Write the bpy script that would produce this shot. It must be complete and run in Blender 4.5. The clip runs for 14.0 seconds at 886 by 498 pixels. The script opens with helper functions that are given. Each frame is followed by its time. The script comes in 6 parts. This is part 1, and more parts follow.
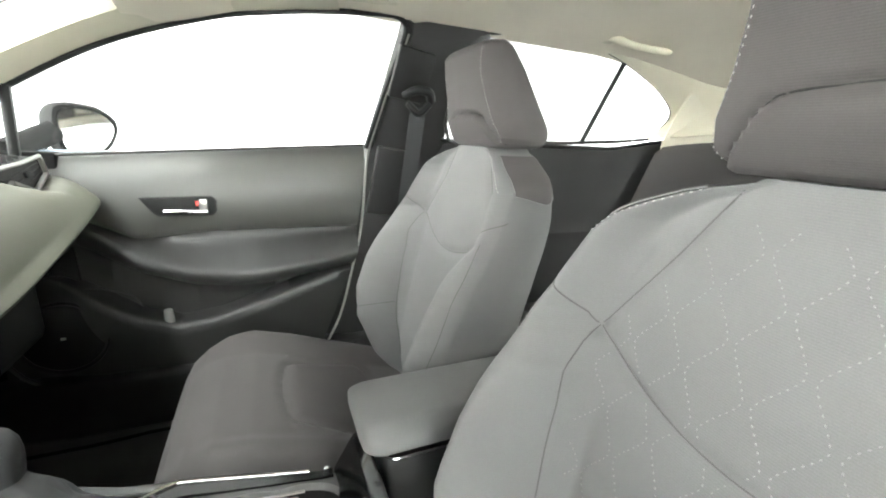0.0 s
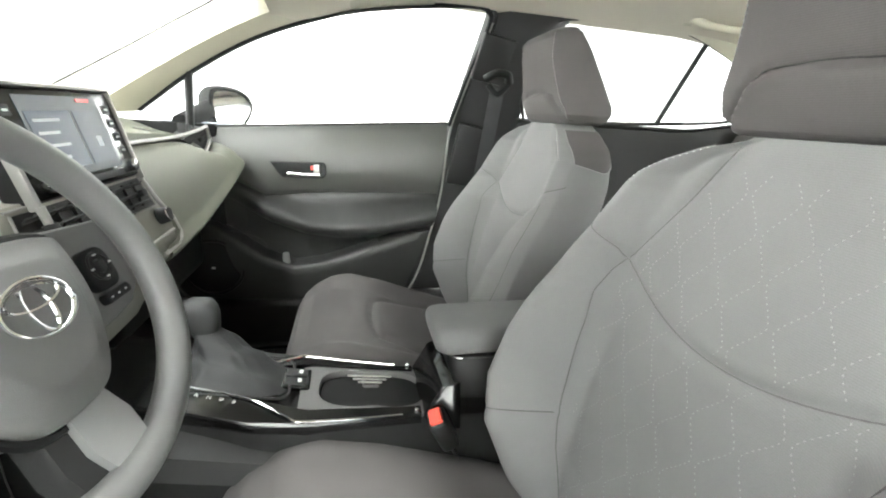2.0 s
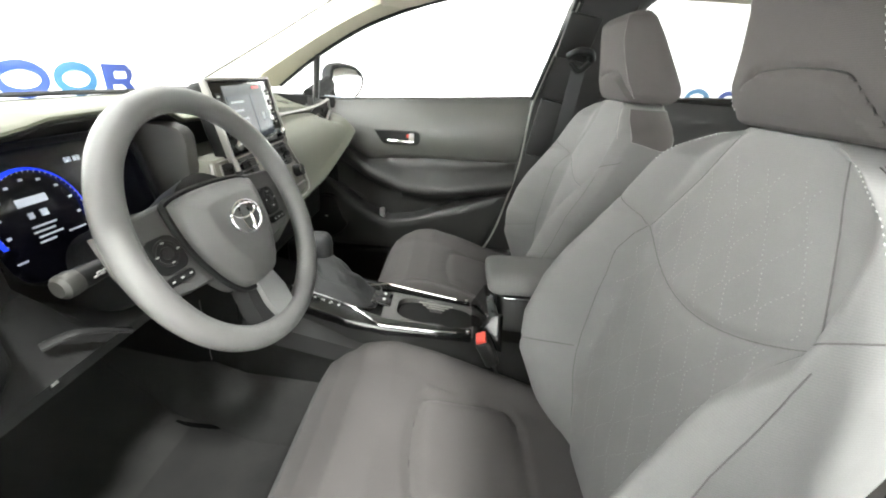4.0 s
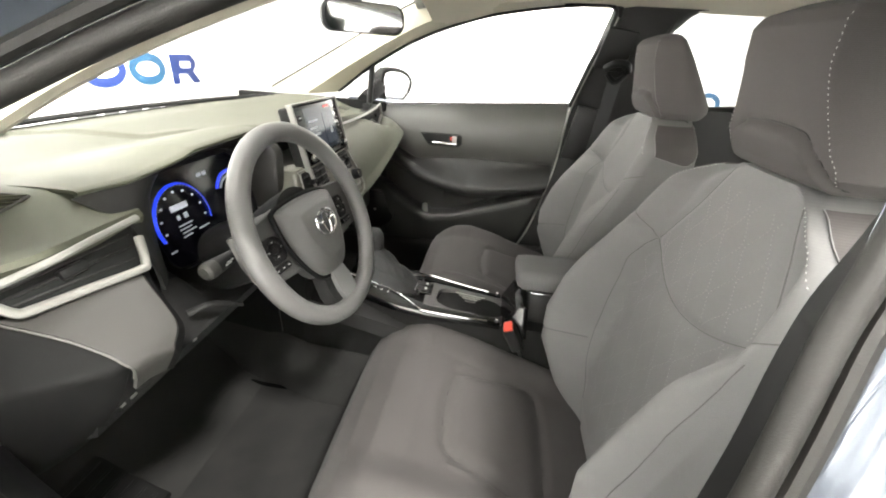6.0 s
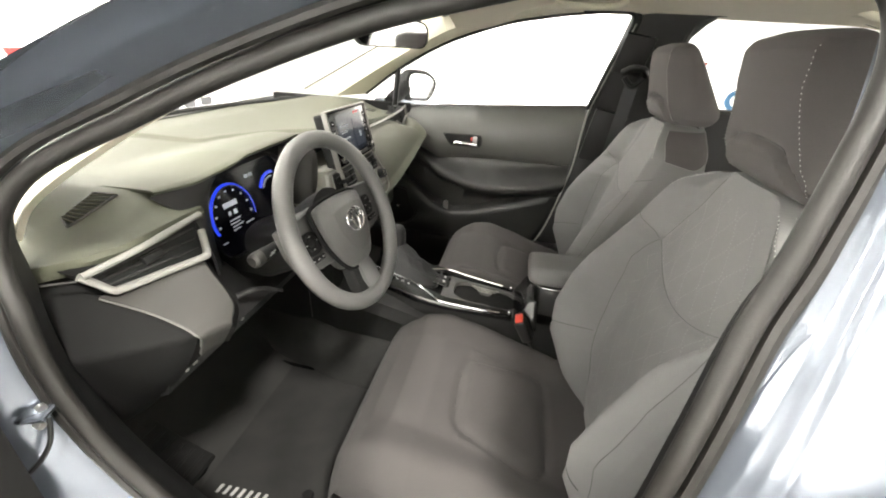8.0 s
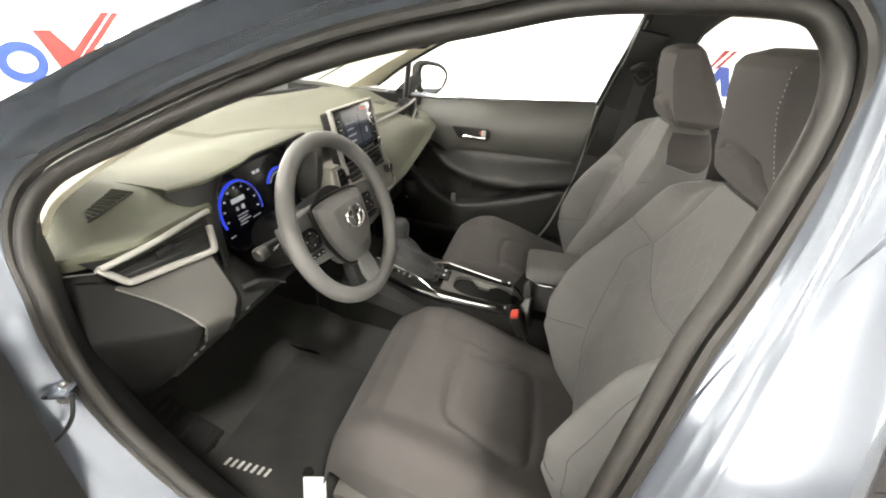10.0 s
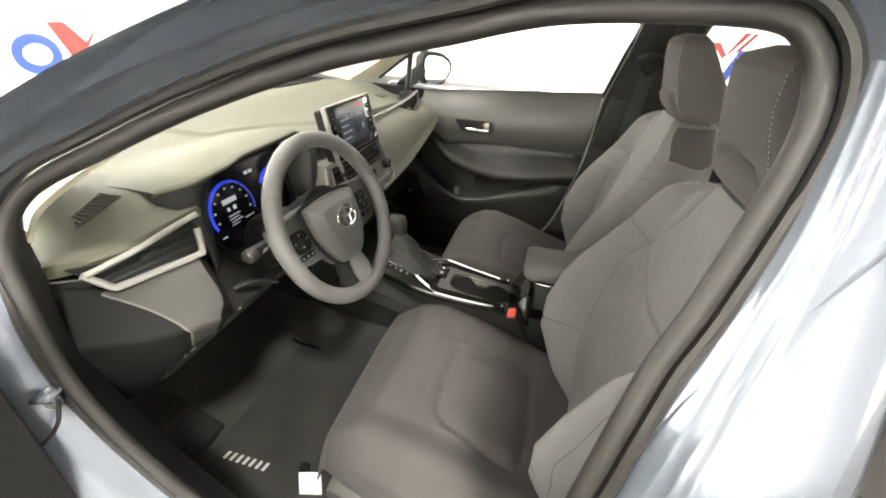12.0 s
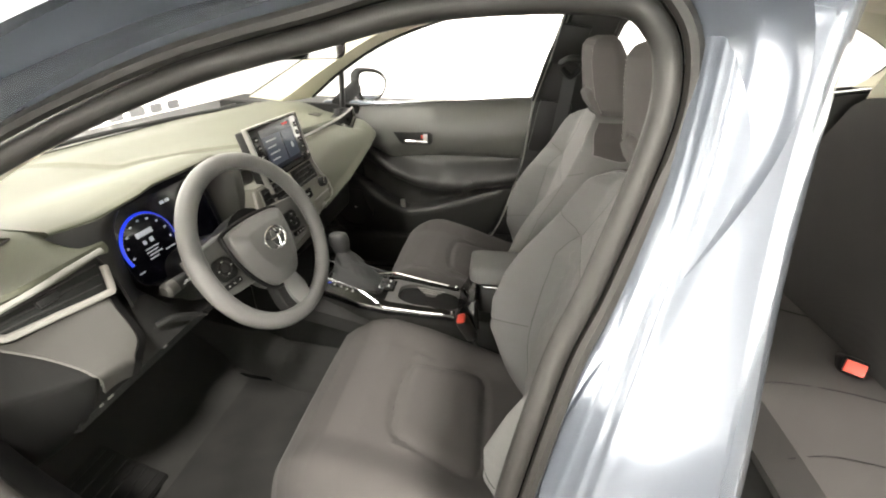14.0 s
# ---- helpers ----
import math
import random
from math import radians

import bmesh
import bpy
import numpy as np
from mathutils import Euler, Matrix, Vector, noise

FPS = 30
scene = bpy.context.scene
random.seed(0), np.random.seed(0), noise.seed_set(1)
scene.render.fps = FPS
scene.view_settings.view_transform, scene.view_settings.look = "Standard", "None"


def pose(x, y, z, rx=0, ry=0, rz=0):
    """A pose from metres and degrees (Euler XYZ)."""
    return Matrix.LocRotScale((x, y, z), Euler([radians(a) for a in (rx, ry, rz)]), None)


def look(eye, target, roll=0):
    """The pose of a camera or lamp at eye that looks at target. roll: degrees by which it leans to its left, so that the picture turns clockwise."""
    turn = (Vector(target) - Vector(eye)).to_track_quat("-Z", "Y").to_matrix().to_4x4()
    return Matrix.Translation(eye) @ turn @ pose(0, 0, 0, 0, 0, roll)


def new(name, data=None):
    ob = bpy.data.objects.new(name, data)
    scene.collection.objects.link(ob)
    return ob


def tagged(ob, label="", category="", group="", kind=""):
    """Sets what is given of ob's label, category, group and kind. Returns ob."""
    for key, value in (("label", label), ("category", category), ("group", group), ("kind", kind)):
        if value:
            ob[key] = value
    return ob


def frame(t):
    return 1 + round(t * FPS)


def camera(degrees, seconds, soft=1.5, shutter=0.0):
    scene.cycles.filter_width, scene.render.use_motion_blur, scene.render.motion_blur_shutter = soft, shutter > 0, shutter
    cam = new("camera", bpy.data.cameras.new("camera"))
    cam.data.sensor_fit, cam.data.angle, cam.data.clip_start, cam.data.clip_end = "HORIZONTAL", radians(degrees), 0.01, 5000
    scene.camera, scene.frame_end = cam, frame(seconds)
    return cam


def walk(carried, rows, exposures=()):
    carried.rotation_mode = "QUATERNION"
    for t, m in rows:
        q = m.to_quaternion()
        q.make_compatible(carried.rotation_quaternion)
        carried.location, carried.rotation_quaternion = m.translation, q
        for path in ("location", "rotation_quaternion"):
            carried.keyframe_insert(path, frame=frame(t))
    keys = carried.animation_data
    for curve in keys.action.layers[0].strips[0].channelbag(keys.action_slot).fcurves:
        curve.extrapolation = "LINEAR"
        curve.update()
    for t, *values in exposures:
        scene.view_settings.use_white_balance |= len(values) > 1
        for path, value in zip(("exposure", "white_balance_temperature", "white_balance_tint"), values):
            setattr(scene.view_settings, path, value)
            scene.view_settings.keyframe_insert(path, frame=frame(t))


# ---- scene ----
cam = camera(95.2, 14.0, soft=2.0)
PATH = [
    (0, (-0.471, 0.409, 1.075), (1.292, -0.364, 0.533), 3.2),
    (0.5, (-0.493, 0.409, 1.07), (1.302, -0.269, 0.505), 3.3),
    (1, (-0.538, 0.432, 1.059), (1.282, -0.169, 0.488), 3.8),
    (1.5, (-0.58, 0.451, 1.058), (1.256, -0.071, 0.463), 3.8),
    (2, (-0.631, 0.454, 1.056), (1.219, 0.022, 0.431), 3.8),
    (2.5, (-0.679, 0.445, 1.057), (1.177, 0.124, 0.383), 3.8),
    (3, (-0.735, 0.43, 1.067), (1.121, 0.23, 0.349), 3.9),
    (3.5, (-0.774, 0.424, 1.076), (1.075, 0.339, 0.318), 4.1),
    (4, (-0.808, 0.415, 1.093), (1.027, 0.425, 0.298), 3.9),
    (6.5, (-0.942, 0.412, 1.18), (0.846, 0.624, 0.311), 3.9),
    (7, (-0.96, 0.405, 1.185), (0.822, 0.645, 0.31), 3.8),
    (7.5, (-0.975, 0.404, 1.197), (0.801, 0.662, 0.316), 3.9),
    (8, (-0.988, 0.395, 1.207), (0.779, 0.682, 0.316), 3.7),
    (10.5, (-0.999, 0.345, 1.254), (0.711, 0.71, 0.282), 4.2),
    (11, (-0.99, 0.337, 1.26), (0.707, 0.717, 0.273), 3.9),
    (11.5, (-0.981, 0.331, 1.262), (0.707, 0.718, 0.262), 3.8),
    (12, (-0.97, 0.321, 1.266), (0.71, 0.718, 0.257), 3.6),
    (12.5, (-0.963, 0.317, 1.268), (0.713, 0.718, 0.253), 3.3),
    (13, (-0.957, 0.312, 1.272), (0.725, 0.696, 0.26), 2.7),
    (13.5, (-0.957, 0.304, 1.274), (0.755, 0.633, 0.292), 1.6),
    (14, (-0.957, 0.265, 1.256), (0.789, 0.5, 0.311), 0.5),
]
EXPOSURES = [(0, 0.85, 6250, 5), (2, 0.74, 6250, 5), (4, 0.55, 6350, 6), (6.5, 0.10, 6700, 9), (8, 0.05, 6800, 9), (10.5, 0.0, 6950, 9), (14, 0.12, 6950, 9)]
walk(cam, [(t, look(eye, target, roll)) for t, eye, target, roll in PATH], EXPOSURES)

# ---------------------------------------------------------------- world and lamps
world = bpy.data.worlds.new("world")
scene.world = world
world.use_nodes = True
world.node_tree.nodes["Background"].inputs[0].default_value = (1, 0.99, 0.97, 1)
world.node_tree.nodes["Background"].inputs[1].default_value = 0.3


def ceiling_lamp(name, place, size_x, size_y, power, aim, spread=180):
    lamp = bpy.data.lights.new(name, "AREA")
    lamp.shape, lamp.size, lamp.size_y, lamp.energy, lamp.spread = "RECTANGLE", size_x, size_y, power, radians(spread)
    lamp.color = (1.0, 0.985, 0.95)
    ob = new(name, lamp)
    ob.matrix_world = look(place, aim)
    return ob


# a strip over the bonnet, a panel behind the open door and unseen washers, added to light the white walls
ceiling_lamp("ceiling_light_strip", (0.0, 1.6, 3.5), 5.0, 0.35, 180, (0.0, 1.1, 0.0))
ceiling_lamp("ceiling_light_strip", (-2.3, 1.9, 3.5), 0.35, 4.0, 120, (-1.6, 1.3, 0.0))
ceiling_lamp("ceiling_light_panel", (-2.1, -0.5, 3.5), 0.4, 0.4, 260, (-0.4, 0.5, 0.4))
ceiling_lamp("wall_wash_fill", (0.5, 3.6, 3.5), 9.0, 0.8, 1900, (0.5, 6.0, 1.6), 110)
ceiling_lamp("wall_wash_fill", (-3.8, 0.6, 3.5), 0.8, 8.0, 1650, (-6.0, 0.6, 2.3), 110)
# this added washer brightens what faces the rear: dash front, stack, wheel
ceiling_lamp("wall_wash_fill", (0.5, -3.6, 3.5), 9.0, 0.8, 2050, (0.5, -6.0, 1.4), 110)
ceiling_lamp("wall_wash_fill", (5.8, 0.0, 3.5), 0.8, 9.0, 1600, (8.0, 0.0, 1.4), 110)


# ---------------------------------------------------------------- materials
def surface(name, colour, rough=0.6, metal=0.0, grain=0.0, grain_size=900.0, mottle=0.12, mottle_size=9.0, coat=0.0, sheen=0.0, spec=0.5):
    """A principled surface with a slow mottle in colour and roughness and a fine grain in relief."""
    m = bpy.data.materials.new(name)
    m.use_nodes = True
    n, l = m.node_tree.nodes, m.node_tree.links
    b = n["Principled BSDF"]
    b.inputs["Metallic"].default_value = metal
    b.inputs["Roughness"].default_value = rough
    b.inputs["Coat Weight"].default_value = coat
    b.inputs["Coat Roughness"].default_value = 0.08
    b.inputs["Sheen Weight"].default_value = sheen
    b.inputs["Specular IOR Level"].default_value = spec
    co = n.new("ShaderNodeTexCoord")
    slow = n.new("ShaderNodeTexNoise")
    slow.inputs["Scale"].default_value, slow.inputs["Detail"].default_value = mottle_size, 5
    fine = n.new("ShaderNodeTexNoise")
    fine.inputs["Scale"].default_value, fine.inputs["Detail"].default_value = grain_size, 3
    l.new(co.outputs["Object"], slow.inputs["Vector"])
    l.new(co.outputs["Object"], fine.inputs["Vector"])
    add = n.new("ShaderNodeMath")
    add.operation = "ADD"
    l.new(slow.outputs["Fac"], add.inputs[0])
    l.new(fine.outputs["Fac"], add.inputs[1])
    ramp = n.new("ShaderNodeMapRange")
    ramp.inputs["From Min"].default_value, ramp.inputs["From Max"].default_value = 0.6, 1.4
    ramp.inputs["To Min"].default_value, ramp.inputs["To Max"].default_value = 1 - mottle, 1 + mottle
    l.new(add.outputs[0], ramp.inputs["Value"])
    tint = n.new("ShaderNodeVectorMath")
    tint.operation = "SCALE"
    tint.inputs[0].default_value = colour
    l.new(ramp.outputs[0], tint.inputs["Scale"])
    l.new(tint.outputs[0], b.inputs["Base Color"])
    rr = n.new("ShaderNodeMapRange")
    rr.inputs["To Min"].default_value, rr.inputs["To Max"].default_value = max(0.02, rough - 0.07), min(1, rough + 0.07)
    l.new(slow.outputs["Fac"], rr.inputs["Value"])
    l.new(rr.outputs[0], b.inputs["Roughness"])
    if grain:
        bump = n.new("ShaderNodeBump")
        bump.inputs["Strength"].default_value, bump.inputs["Distance"].default_value = grain, 0.0006
        l.new(fine.outputs["Fac"], bump.inputs["Height"])
        l.new(bump.outputs[0], b.inputs["Normal"])
    return m


def woven(name, colour, rib=700.0, axis="Z", depth=0.09):
    """Upholstery: ribs of yarn over a soft mottle."""
    m = surface(name, colour, 0.85, 0, 0, 1100, 0.12, 7.0, sheen=0.04, spec=0.2)
    n, l = m.node_tree.nodes, m.node_tree.links
    b = n["Principled BSDF"]
    co = n["Texture Coordinate"]
    wave = n.new("ShaderNodeTexWave")
    wave.bands_direction = axis
    wave.inputs["Scale"].default_value, wave.inputs["Distortion"].default_value = rib, 1.5
    wave.inputs["Detail"].default_value, wave.inputs["Detail Scale"].default_value = 2.0, 4.0
    l.new(co.outputs["Object"], wave.inputs["Vector"])
    shade = n.new("ShaderNodeMapRange")
    shade.inputs["To Min"].default_value, shade.inputs["To Max"].default_value = 1 - depth, 1 + depth
    l.new(wave.outputs["Fac"], shade.inputs["Value"])
    tone = n.new("ShaderNodeVectorMath")
    tone.operation = "SCALE"
    l.new(b.inputs["Base Color"].links[0].from_socket, tone.inputs[0])
    l.new(shade.outputs[0], tone.inputs["Scale"])
    l.new(tone.outputs[0], b.inputs["Base Color"])
    bump = n.new("ShaderNodeBump")
    bump.inputs["Strength"].default_value, bump.inputs["Distance"].default_value = 3.0 * depth, 0.0008
    l.new(wave.outputs["Fac"], bump.inputs["Height"])
    l.new(bump.outputs[0], b.inputs["Normal"])
    return m


def glow(name, colour, strength, rough=0.3):
    m = bpy.data.materials.new(name)
    m.use_nodes = True
    b = m.node_tree.nodes["Principled BSDF"]
    b.inputs["Base Color"].default_value = (*colour, 1)
    b.inputs["Emission Color"].default_value = (*colour, 1)
    b.inputs["Emission Strength"].default_value = strength
    b.inputs["Roughness"].default_value = rough
    return m


def clear_glass(name, gloss=0.06, tint=(1, 1, 1)):
    m = bpy.data.materials.new(name)
    m.use_nodes = True
    n, l = m.node_tree.nodes, m.node_tree.links
    n.remove(n["Principled BSDF"])
    mix, tr, gl = n.new("ShaderNodeMixShader"), n.new("ShaderNodeBsdfTransparent"), n.new("ShaderNodeBsdfGlossy")
    tr.inputs[0].default_value = (*tint, 1)
    gl.inputs["Roughness"].default_value = 0.02
    mix.inputs[0].default_value = gloss
    l.new(tr.outputs[0], mix.inputs[1])
    l.new(gl.outputs[0], mix.inputs[2])
    l.new(mix.outputs[0], n["Material Output"].inputs[0])
    return m


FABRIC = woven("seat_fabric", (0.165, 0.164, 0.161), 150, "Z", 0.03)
FABRIC_IN = woven("seat_fabric_insert", (0.140, 0.139, 0.137), 190, "Y", 0.03)
FABRIC_DARK = woven("seat_fabric_dark", (0.078, 0.072, 0.070), 170, "Z", 0.06)
SEAM = surface("seam_thread", (0.095, 0.093, 0.091), 0.9)
# the backrest's fabric again, with the cushions' shade put into its colour
FABRIC_SHADED = woven("seat_fabric_shaded", (0.054, 0.050, 0.0485), 190, "Y", 0.03)
# same upholstery, darkened for the shade at the back of the cabin
FABRIC_REAR_SHADED = woven("rear_fabric_shaded", (0.036, 0.0335, 0.0325), 190, "Y", 0.03)
KNEE = surface("lower_dash_plastic", (0.0085, 0.0083, 0.0082), 0.7, 0, 0.6, 1500, 0.15, 6.0, spec=0.12)
BOOT = surface("boot_leather", (0.022, 0.022, 0.0223), 0.5, 0, 0.8, 1300, 0.2, 30.0, spec=0.3)
TRAY = surface("console_tray_plastic", (0.066, 0.0645, 0.063), 0.5, 0, 0.5, 1400, 0.06, 5.0, spec=0.3)
THREAD = surface("pale_thread", (0.42, 0.41, 0.40), 0.7)
THREAD_FINE = surface("fine_pale_thread", (0.225, 0.222, 0.22), 0.7)
DASH = surface("dash_soft_plastic", (0.074, 0.0765, 0.0545), 0.58, 0, 0.5, 1400, 0.06, 5.0, spec=0.3)
# the dash plastic made lighter, for the light on the rear-facing pad
PAD_LIT = surface("dash_plastic_lit", (0.105, 0.107, 0.082), 0.5, 0, 0.5, 1400, 0.06, 5.0, spec=0.4)
GREIGE = surface("greige_plastic", (0.20, 0.196, 0.168), 0.42, 0, 0.4, 1400, 0.05, 5.0, spec=0.4)
VALANCE = surface("seat_valance_plastic", (0.085, 0.082, 0.077), 0.5, 0, 0.5, 1400, 0.06, 5.0, spec=0.3)
SEAM_DARK = surface("dark_seam_thread", (0.013, 0.012, 0.012), 0.9)
TRIM_PALE = surface("pale_edge_plastic", (0.11, 0.107, 0.098), 0.5, 0, 0.3, 1400, 0.05)
PANEL = surface("mid_grey_plastic", (0.042, 0.0405, 0.0375), 0.48, 0, 0.5, 1400, 0.06, 5.0, spec=0.35)
PILLAR_TRIM = surface("pillar_trim_plastic", (0.022, 0.0217, 0.0214), 0.5, 0, 0.6, 1500, 0.1, 6.0, spec=0.3)
TRIM = surface("dark_trim_plastic", (0.018, 0.0177, 0.0175), 0.42, 0, 0.6, 1500, 0.1, 6.0, spec=0.25)
TRIM_SOFT = surface("door_soft_trim", (0.066, 0.066, 0.060), 0.36, 0, 0.5, 1500, 0.1, 5.0, spec=0.5)
DOOR_TRIM = surface("door_lower_trim", (0.028, 0.0277, 0.0265), 0.38, 0, 0.5, 1500, 0.1, 5.0, spec=0.4)
BLACK = surface("black_plastic", (0.009, 0.009, 0.009), 0.5, 0, 0.3, 1200, spec=0.25)
PIANO = surface("gloss_black", (0.004, 0.004, 0.004), 0.14, 0, 0, 900, 0.05, 4, spec=0.4)
SILVER = surface("satin_silver", (0.55, 0.54, 0.52), 0.32, 0.9, 0.1, 1500, 0.05)
SPOKE = surface("satin_spoke", (0.26, 0.26, 0.26), 0.38, 0.3, 0.1, 1500, 0.05)
SATIN = surface("satin_grey_frame", (0.27, 0.264, 0.248), 0.42, 0.3, 0.1, 1500, 0.05)
CEILING_PAINT = surface("pale_ceiling_paint", (0.85, 0.85, 0.84), 0.85, 0, 0.2, 60, 0.04, 1.0)
CHROME = surface("chrome", (0.78, 0.78, 0.78), 0.1, 1.0, 0, 900, 0.03)
LEATHER = surface("wheel_urethane", (0.10, 0.0985, 0.096), 0.42, 0, 0.7, 1300, 0.08, 12.0)
RUBBER = surface("rubber_seal", (0.016, 0.0147, 0.0135), 0.48, 0, 0.3, 800, 0.1, spec=0.35)
PAINT = surface("blue_grey_paint", (0.165, 0.185, 0.22), 0.2, 0.6, 0, 900, 0.03, 3, coat=0.9)
CLOTH = surface("headliner_cloth", (0.72, 0.665, 0.56), 0.9, 0, 0.5, 1200, 0.06, 7)
CREAM = surface("cream_pillar_plastic", (0.6, 0.565, 0.45), 0.6, 0, 0.3, 1200, 0.05, 7)
CARPET = surface("black_carpet", (0.024, 0.0234, 0.0222), 1.0, 0, 1.0, 1800, 0.35, 14.0)
BINDING = surface("mat_binding", (0.004, 0.004, 0.004), 0.95, spec=0.05)
MAT_CLOTH = surface("mat_carpet", (0.019, 0.0184, 0.0175), 1.0, 0, 1.0, 1900, 0.75, 9.0)
RED = surface("red_button_plastic", (0.75, 0.07, 0.045), 0.4)
BELT = surface("belt_webbing", (0.032, 0.032, 0.034), 0.7, 0, 0.6, 1500, 0.1)
WALL = surface("white_wall_paint", (0.9, 0.9, 0.89), 0.8, 0, 0.2, 60, 0.02, 1.0)
# floor is out of view; kept dark to dim its reflection in the paint
FLOOR = surface("grey_floor", (0.035, 0.035, 0.0345), 0.6, 0, 0.1, 60, 0.06, 1.0)
SCREEN = glow("screen_dim_blue", (0.008, 0.010, 0.016), 1.0, 0.10)
SCREEN.node_tree.nodes["Principled BSDF"].inputs["Specular IOR Level"].default_value = 0.6
SCREEN_LIT = glow("screen_panel_light", (0.028, 0.033, 0.045), 1.0, 0.10)
SCREEN_TEXT = glow("screen_text", (0.16, 0.17, 0.19), 0.6)
RED_LIT = glow("screen_red_strip", (0.5, 0.03, 0.03), 0.5)
DIAL_BLUE = glow("dial_blue", (0.012, 0.045, 0.75), 0.85)
DIAL_WHITE = glow("dial_white", (0.45, 0.48, 0.54), 0.35)
DIAL_FACE = glow("dial_face", (0.002, 0.002, 0.004), 0.2, 0.15)
GLASS = clear_glass("window_glass")
MIRROR = surface("mirror_silver", (0.92, 0.92, 0.92), 0.02, 1.0, 0, 900, 0.0)
ICON = surface("pale_print", (0.55, 0.55, 0.54), 0.6)
SIGN_BLUE = surface("sign_blue", (0.008, 0.028, 0.15), 0.5)
SIGN_CYAN = surface("sign_cyan", (0.012, 0.075, 0.16), 0.5)
SIGN_RED = surface("sign_red", (0.16, 0.009, 0.008), 0.5)
SIGN_GREY = surface("sign_grey", (0.12, 0.12, 0.125), 0.5)


# ---------------------------------------------------------------- mesh helpers
def part(name, bm, material, parent=None, label="", smooth=True, angle=40):
    bmesh.ops.recalc_face_normals(bm, faces=bm.faces)
    me = bpy.data.meshes.new(name)
    bm.to_mesh(me)
    bm.free()
    if smooth:
        me.shade_smooth()
        me.set_sharp_from_angle(angle=radians(angle))
    me.materials.append(material)
    ob = new(name, me)
    if parent is not None:
        ob.parent = parent
    if label:
        ob["label"] = label
    return ob


def thing(name, label, category, group="", kind="", at=(0, 0, 0)):
    ob = new(name)
    ob.location = at
    ob.empty_display_size = 0.05
    return tagged(ob, label, category, group, kind)


def loft(rings, closed=True, caps=True, bm=None):
    bm = bm or bmesh.new()
    rows = [[bm.verts.new(p) for p in ring] for ring in rings]
    for a, b in zip(rows, rows[1:]):
        k = len(a)
        for i in range(k if closed else k - 1):
            bm.faces.new((a[i], a[(i + 1) % k], b[(i + 1) % k], b[i]))
    if caps and closed:
        for ring in (rows[0], rows[-1]):
            bm.faces.new(ring)
    return bm


def sheet(rings, thick=0.004):
    """An open lofted sheet with thickness."""
    bm = loft(rings, closed=False, caps=False)
    bm.normal_update()
    back = {v: bm.verts.new(v.co - v.normal * thick) for v in bm.verts[:]}
    faces = bm.faces[:]
    rim = [e for e in bm.edges if len(e.link_faces) == 1]
    for f in faces:
        bm.faces.new([back[v] for v in reversed(f.verts[:])])
    for e in rim:
        p, q = e.verts
        bm.faces.new((p, q, back[q], back[p]))
    return bm


def smooth_line(points, per=8, closed=False):
    """A Catmull-Rom line through the points."""
    pts = [Vector(p) for p in points]
    out = []
    k = len(pts)
    for i in range(k if closed else k - 1):
        if closed:
            a, b, c, d = pts[i - 1], pts[i], pts[(i + 1) % k], pts[(i + 2) % k]
        else:
            b, c = pts[i], pts[i + 1]
            a, d = (pts[i - 1] if i else b * 2 - c), (pts[i + 2] if i + 2 < k else c * 2 - b)
        for j in range(per):
            t = j / per
            out.append(0.5 * (2 * b + (c - a) * t + (2 * a - 5 * b + 4 * c - d) * t * t + (3 * b - a - 3 * c + d) * t ** 3))
    if not closed:
        out.append(pts[-1])
    return out


def tube(points, radius, sides=8, closed=False, flat=1.0, bm=None):
    """A round or flattened rod along a line; radius may be a list."""
    pts = [Vector(p) for p in points]
    k = len(pts)
    radii = radius if isinstance(radius, (list, tuple)) else [radius] * k
    rings, side = [], None
    for i, p in enumerate(pts):
        a = pts[i - 1] if (i or closed) else p
        b = pts[(i + 1) % k] if (i < k - 1 or closed) else p
        t = (b - a).normalized()
        if side is None:
            side = t.orthogonal().normalized()
        side = (side - t * side.dot(t)).normalized()
        up = t.cross(side)
        rings.append([p + radii[i] * (math.cos(s) * side + flat * math.sin(s) * up) for s in (2 * math.pi * j / sides for j in range(sides))])
    bm = bm or bmesh.new()
    if closed:
        rings.append(rings[0])
        rows = [[bm.verts.new(q) for q in ring] for ring in rings[:-1]]
        # the ring frames may be turned against each other where the line closes
        first, last = rows[0], rows[-1]
        best = min(range(sides), key=lambda s: sum((first[(j + s) % sides].co - last[j].co).length for j in range(sides)))
        for a, b in zip(rows, rows[1:]):
            for j in range(sides):
                bm.faces.new((a[j], a[(j + 1) % sides], b[(j + 1) % sides], b[j]))
        for j in range(sides):
            bm.faces.new((last[j], last[(j + 1) % sides], first[(j + 1 + best) % sides], first[(j + best) % sides]))
        return bm
    return loft(rings, bm=bm)


def box(size, m=None, bevel=0.004, segments=2, bm=None):
    own = bmesh.new()
    bmesh.ops.create_cube(own, size=1)
    bmesh.ops.scale(own, vec=size, verts=own.verts)
    if bevel:
        bmesh.ops.bevel(own, geom=own.edges[:], offset=bevel, segments=segments, profile=0.5, affect="EDGES")
    if m is not None:
        bmesh.ops.transform(own, matrix=m, verts=own.verts)
    return merge(own, bm)


def merge(own, bm):
    if bm is None:
        return own
    me = bpy.data.meshes.new("join")
    own.to_mesh(me)
    own.free()
    bm.from_mesh(me)
    bpy.data.meshes.remove(me)
    return bm


